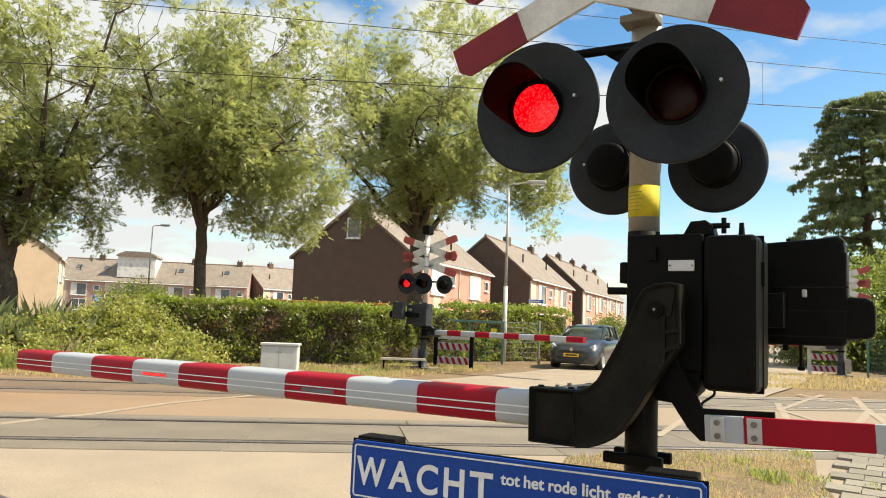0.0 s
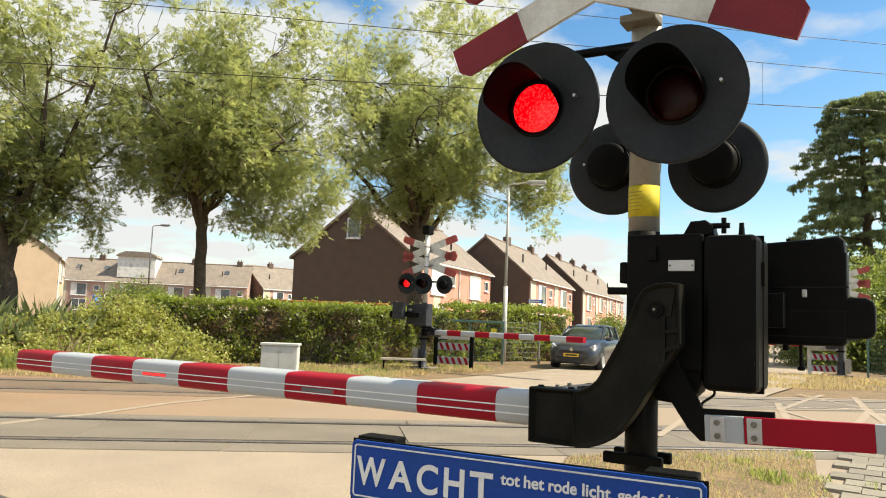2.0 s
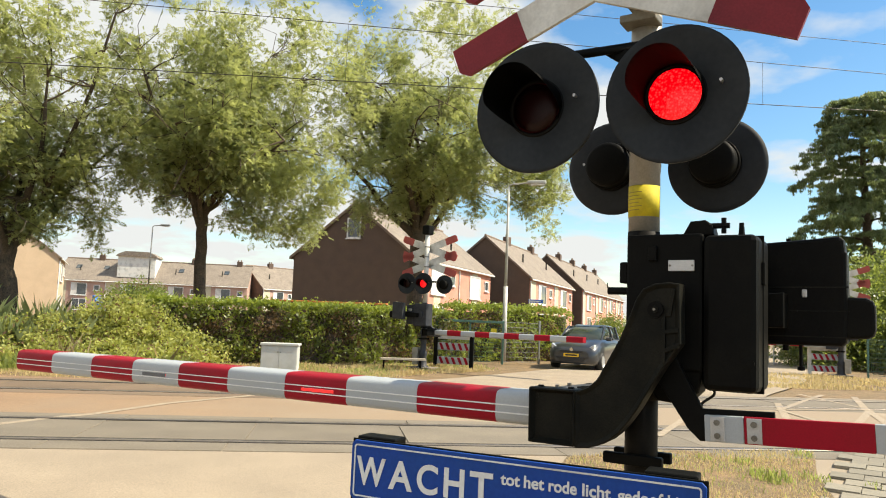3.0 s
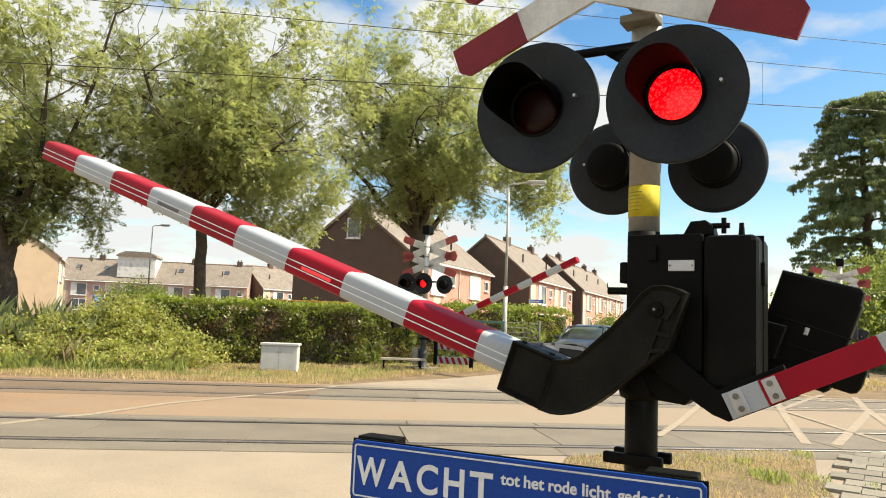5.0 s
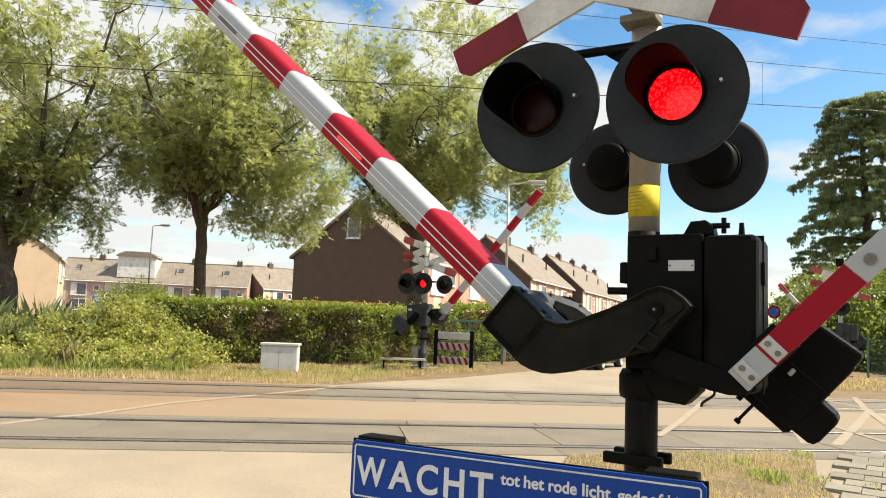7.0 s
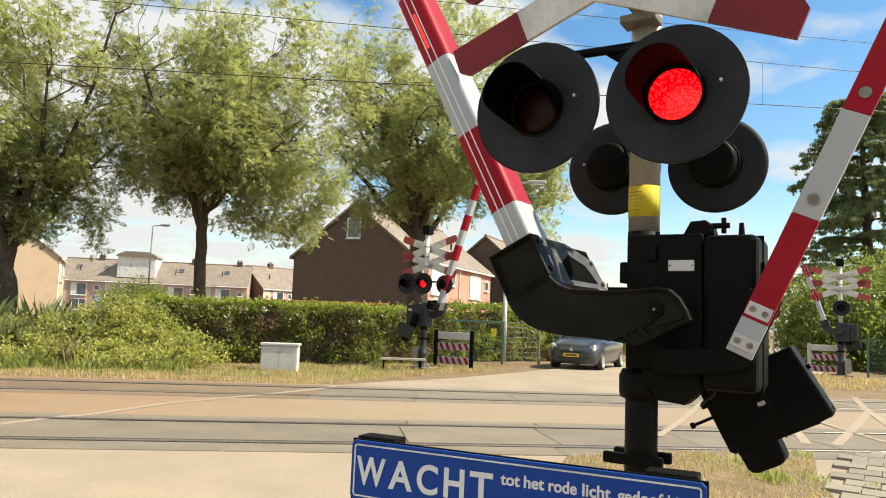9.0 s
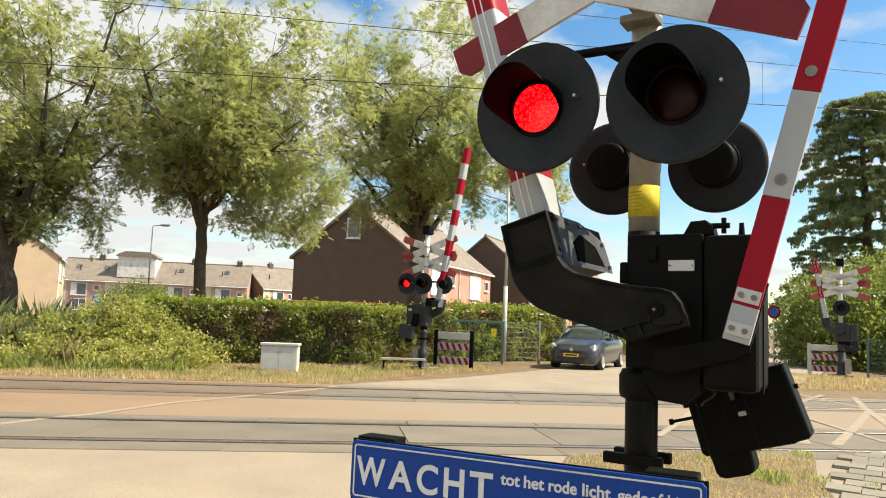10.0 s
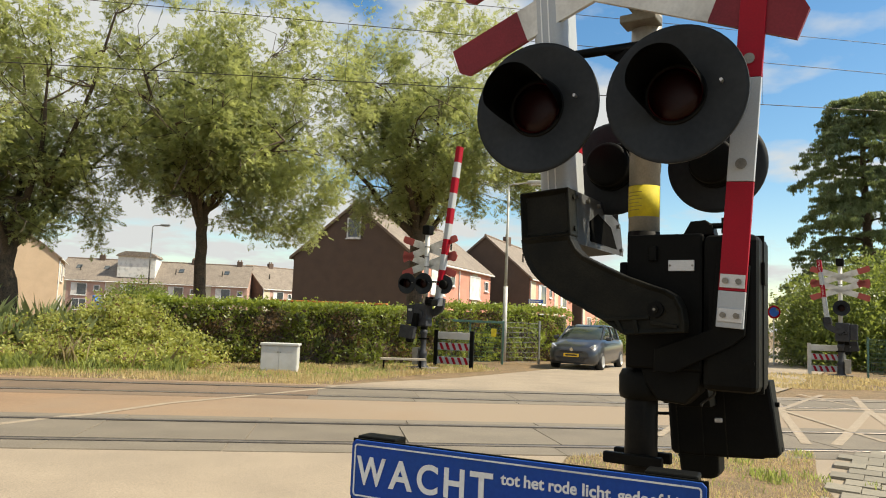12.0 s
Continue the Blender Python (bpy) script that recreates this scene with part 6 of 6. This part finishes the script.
terrace("brick_house", pose(-36.6, 70.0, 0, 0, 0, 24), 8.0, 10.0, 5.9, 8.9, "brick_yellow", "pale yellow brick gable house behind the trees", 1, False, False, "brick_yellow")
terrace("brick_house", pose(-26.7, 110.0, 0, 0, 0, -40), 8.5, 12.0, 5.0, 8.3, "brick_dark_shaded", "distant dark terrace house behind the hedge", 2, False, True, "brick_pink")

dormer(row_left, -4.0, -0.4, 8.0, 13.2, 5.6, 8.6)
for y in (2.2, 6.0, 16.5, 19.5, 23.0):
    part("skylight", B(-0.35, 0.35, -0.03, 0.03, -0.45, 0.45, bevel=0.01), "pane", row_left, "small roof window", Matrix.Translation((-2.4, y, 6.98)) @ pose(0, 0, 0, 0, 0, 90) @ pose(0, 0, 0, -54, 0, 0))
garden_slide(pose(-20.6, 44.0, 0, 0, 0, -20))
garden_wall(-9.6, 41.5, -2.9, 40.0, 2.1)
sign_post(pose(4.8, 40.0, 0, 0, 0, 0), 2.75, "name", "blue street name sign beside the hedge")
sign_post(pose(15.15, 33.5, 0, 0, 0, 0), 2.7, "round", "round blue and red parking sign by the path")
street_lamp(15.5, 35.0, 5.2, 0.3, 180, "slim grey lamp column by the path")
# plants
broad_tree(-7.78, 24.0, 12.0, 4.75, 4.1, 0.20, 11, "tall roadside ash tree with a loose olive-green crown", 170000, (-0.2, 0.0), centre_up=0.60, size=0.125, squash=1.14, gap=-0.02, shift=1.0, fill=660, skirt=(1.2, 3.7, 4.0, 6.8, 100))
broad_tree(-0.99, 32.0, 14.6, 5.4, 5.5, 0.36, 23, "large ash tree with several spreading stems beside the houses", 160000, (-0.2, 0.0), centre_up=0.72, size=0.145, gap=0.05, fill=700, shift=1.0, skirt=(3.4, 6.1, 5.7, 8.6, 80))
broad_tree(-12.8, 22.0, 13.0, 3.3, 4.2, 0.26, 37, "leaning ash tree with dense crown at the verge", 130000, (-0.25, 0.0), centre_up=0.66, size=0.125, squash=0.88, gap=0.12)
cedar(26.1, 45.0, 17.2, 5)
clipped_hedge([(-8.2, 20.2), (-2.7, 22.8), (0.5, 25.9)], 1.72, 1.0, 3, "long clipped green hedge behind the verge", 1500)
clipped_hedge([(0.5, 26.6), (5.3, 30.2)], 2.0, 1.0, 4, "clipped bright green hedge beside the road", 1500, "leaf_light_green")
for k, (x, y, sx, sy, h, n) in enumerate(((-8.2, 18.7, 2.4, 1.6, 1.5, 230), (-9.9, 18.4, 2.6, 1.8, 1.1, 210), (-12.0, 18.2, 3.0, 2.0, 1.0, 210), (-6.9, 18.7, 1.8, 1.2, 0.85, 110), (-14.4, 18.6, 3.4, 2.4, 1.4, 220), (-8.2, 17.3, 3.2, 1.0, 0.6, 130), (-11.4, 16.9, 4.0, 1.2, 0.6, 150))):
    bramble(x, y, sx, sy, h, 50 + k, n, "wild bramble thicket with yellow-green leaves on the verge")
shrub("shrub", -16.0, 20.4, 4.0, 3.0, 2.4, 53, "leaf_bush", "dark green bush under the leaning tree", 26000, 0.085, 8)
shrub("shrub", 16.9, 33.2, 1.7, 1.7, 3.7, 95, "leaf_cedar", "dark green conical conifer beside the path", 16000, 0.12, 0)
for k, (x, y, sx, sy, h) in enumerate(((17.9, 33.0, 4.2, 4.0, 4.9), (20.5, 34.0, 5.0, 4.0, 6.0), (25.0, 36.0, 5.0, 4.0, 5.6), (22.0, 30.0, 5.0, 2.5, 3.2))):
    shrub("shrub", x, y, sx, sy, h, 70 + k, "leaf_bush", "tall bright green garden shrub by the path", 22000, 0.16, 0)
shrub("shrub", -14.7, 36.0, 2.5, 2.4, 3.2, 90, "leaf_bush", "rounded green shrub in front of the houses", 12000, 0.13, 0)
shrub("shrub", 9.4, 40.0, 2.4, 2.4, 2.4, 91, "leaf_bush", "rounded clipped green shrub by the road", 9000, 0.1, 0)
grass("verge_grass", [(-20, 14.8), (-8, 14.2), (-2.2, 14.9), (-0.6, 19.4), (1.9, 22.4), (0.8, 25.0), (-3.4, 21.6), (-9, 19.2), (-20, 19.0)], 30000, 0.10, "grass_dry", 7, "dry yellow verge grass beside the road", 0.0, 0.009)
grass("verge_grass", [(-20, 15.8), (-8, 15.2), (-2.2, 15.9), (-0.6, 20.4), (1.9, 23.0), (0.8, 25.0), (-3.4, 21.6), (-9, 19.2), (-20, 19.0)], 8000, 0.11, "grass_green", 8, "green tufts in the dry verge", 0.0, 0.010)

grass("reeds", [(-18, 17.6), (-10.2, 17.4), (-8.9, 18.3), (-9.0, 19.4), (-18, 20.0)], 9500, 1.35, "reed", 31, "tall sage-green reeds standing in the thicket", 0.0, 0.007)
grass("weeds", [(-18, 15.6), (-9.0, 15.4), (-5.6, 16.6), (-6.0, 17.6), (-18, 17.6)], 7000, 0.34, "grass_green", 32, "green weeds in front of the thicket", 0.0, 0.008)
grass("dry_stalks", [(-17, 15.8), (-9.0, 15.7), (-6.2, 16.8), (-6.4, 18.0), (-17, 18.0)], 450, 0.7, "stalk", 33, "dry brown seed stalks among the weeds", 0.0, 0.004)
grass("near_grass", [(1.45, 8.0), (2.8, 8.6), (4.55, 8.95), (3.75, 7.4), (3.4, 6.2), (3.0, 4.6), (0.2, 3.4), (0.5, 5.0)], 10000, 0.05, "grass_dry", 17, "dry yellow grass and weeds round the barrier post", 0.010, 0.0035)
grass("near_grass", [(1.45, 7.8), (2.8, 8.4), (4.4, 8.75), (3.75, 7.4), (3.4, 6.2), (3.0, 4.6), (0.6, 3.6)], 1700, 0.055, "grass_green", 18, "green weeds among the dry grass", 0.012, 0.004)
grass("near_grass", [(-0.2, 0.0), (3.4, 0.0), (3.4, 5.0), (0.2, 5.0)], 2500, 0.06, "grass_dry", 19, "dry grass in front of the barrier post", 0.015, 0.006)
for k, (x, y, r, n) in enumerate(((3.29, 7.34, 0.2, 380), (3.27, 8.02, 0.12, 140), (4.24, 8.64, 0.12, 120), (2.93, 8.17, 0.1, 70), (4.16, 7.13, 0.08, 40), (3.75, 7.42, 0.16, 160))):
    grass("weed_tuft", [(x + r * math.cos(a), y + 1.3 * r * math.sin(a)) for a in (0.3, 1.4, 2.5, 3.4, 4.6, 5.6)], int(n * 0.4), 0.09, "grass_green", 60 + k, "green weed tuft in the bare verge", 0.01, 0.005)
grass("far_grass", [(8.6, 19.6), (13.0, 20.4), (16.0, 24.0), (14.0, 26.6), (11.5, 26.4)], 3400, 0.11, "grass_dry", 20, "dry tall grass beside the far path", 0.0, 0.014)
build_panels()
build_paving()


def motions():
    """All that moves: booms, footpath boards and the lamp inserts that turn over."""
    for arm, base, sign, table in ARMS:
        walk(arm, [(t, base @ Matrix.Rotation(radians(a * sign), 4, "Y")) for t, a in table])
    for ob, first, base, axis in INSERTS:
        walk(ob, turn_rows(first, base, axis))


motions()
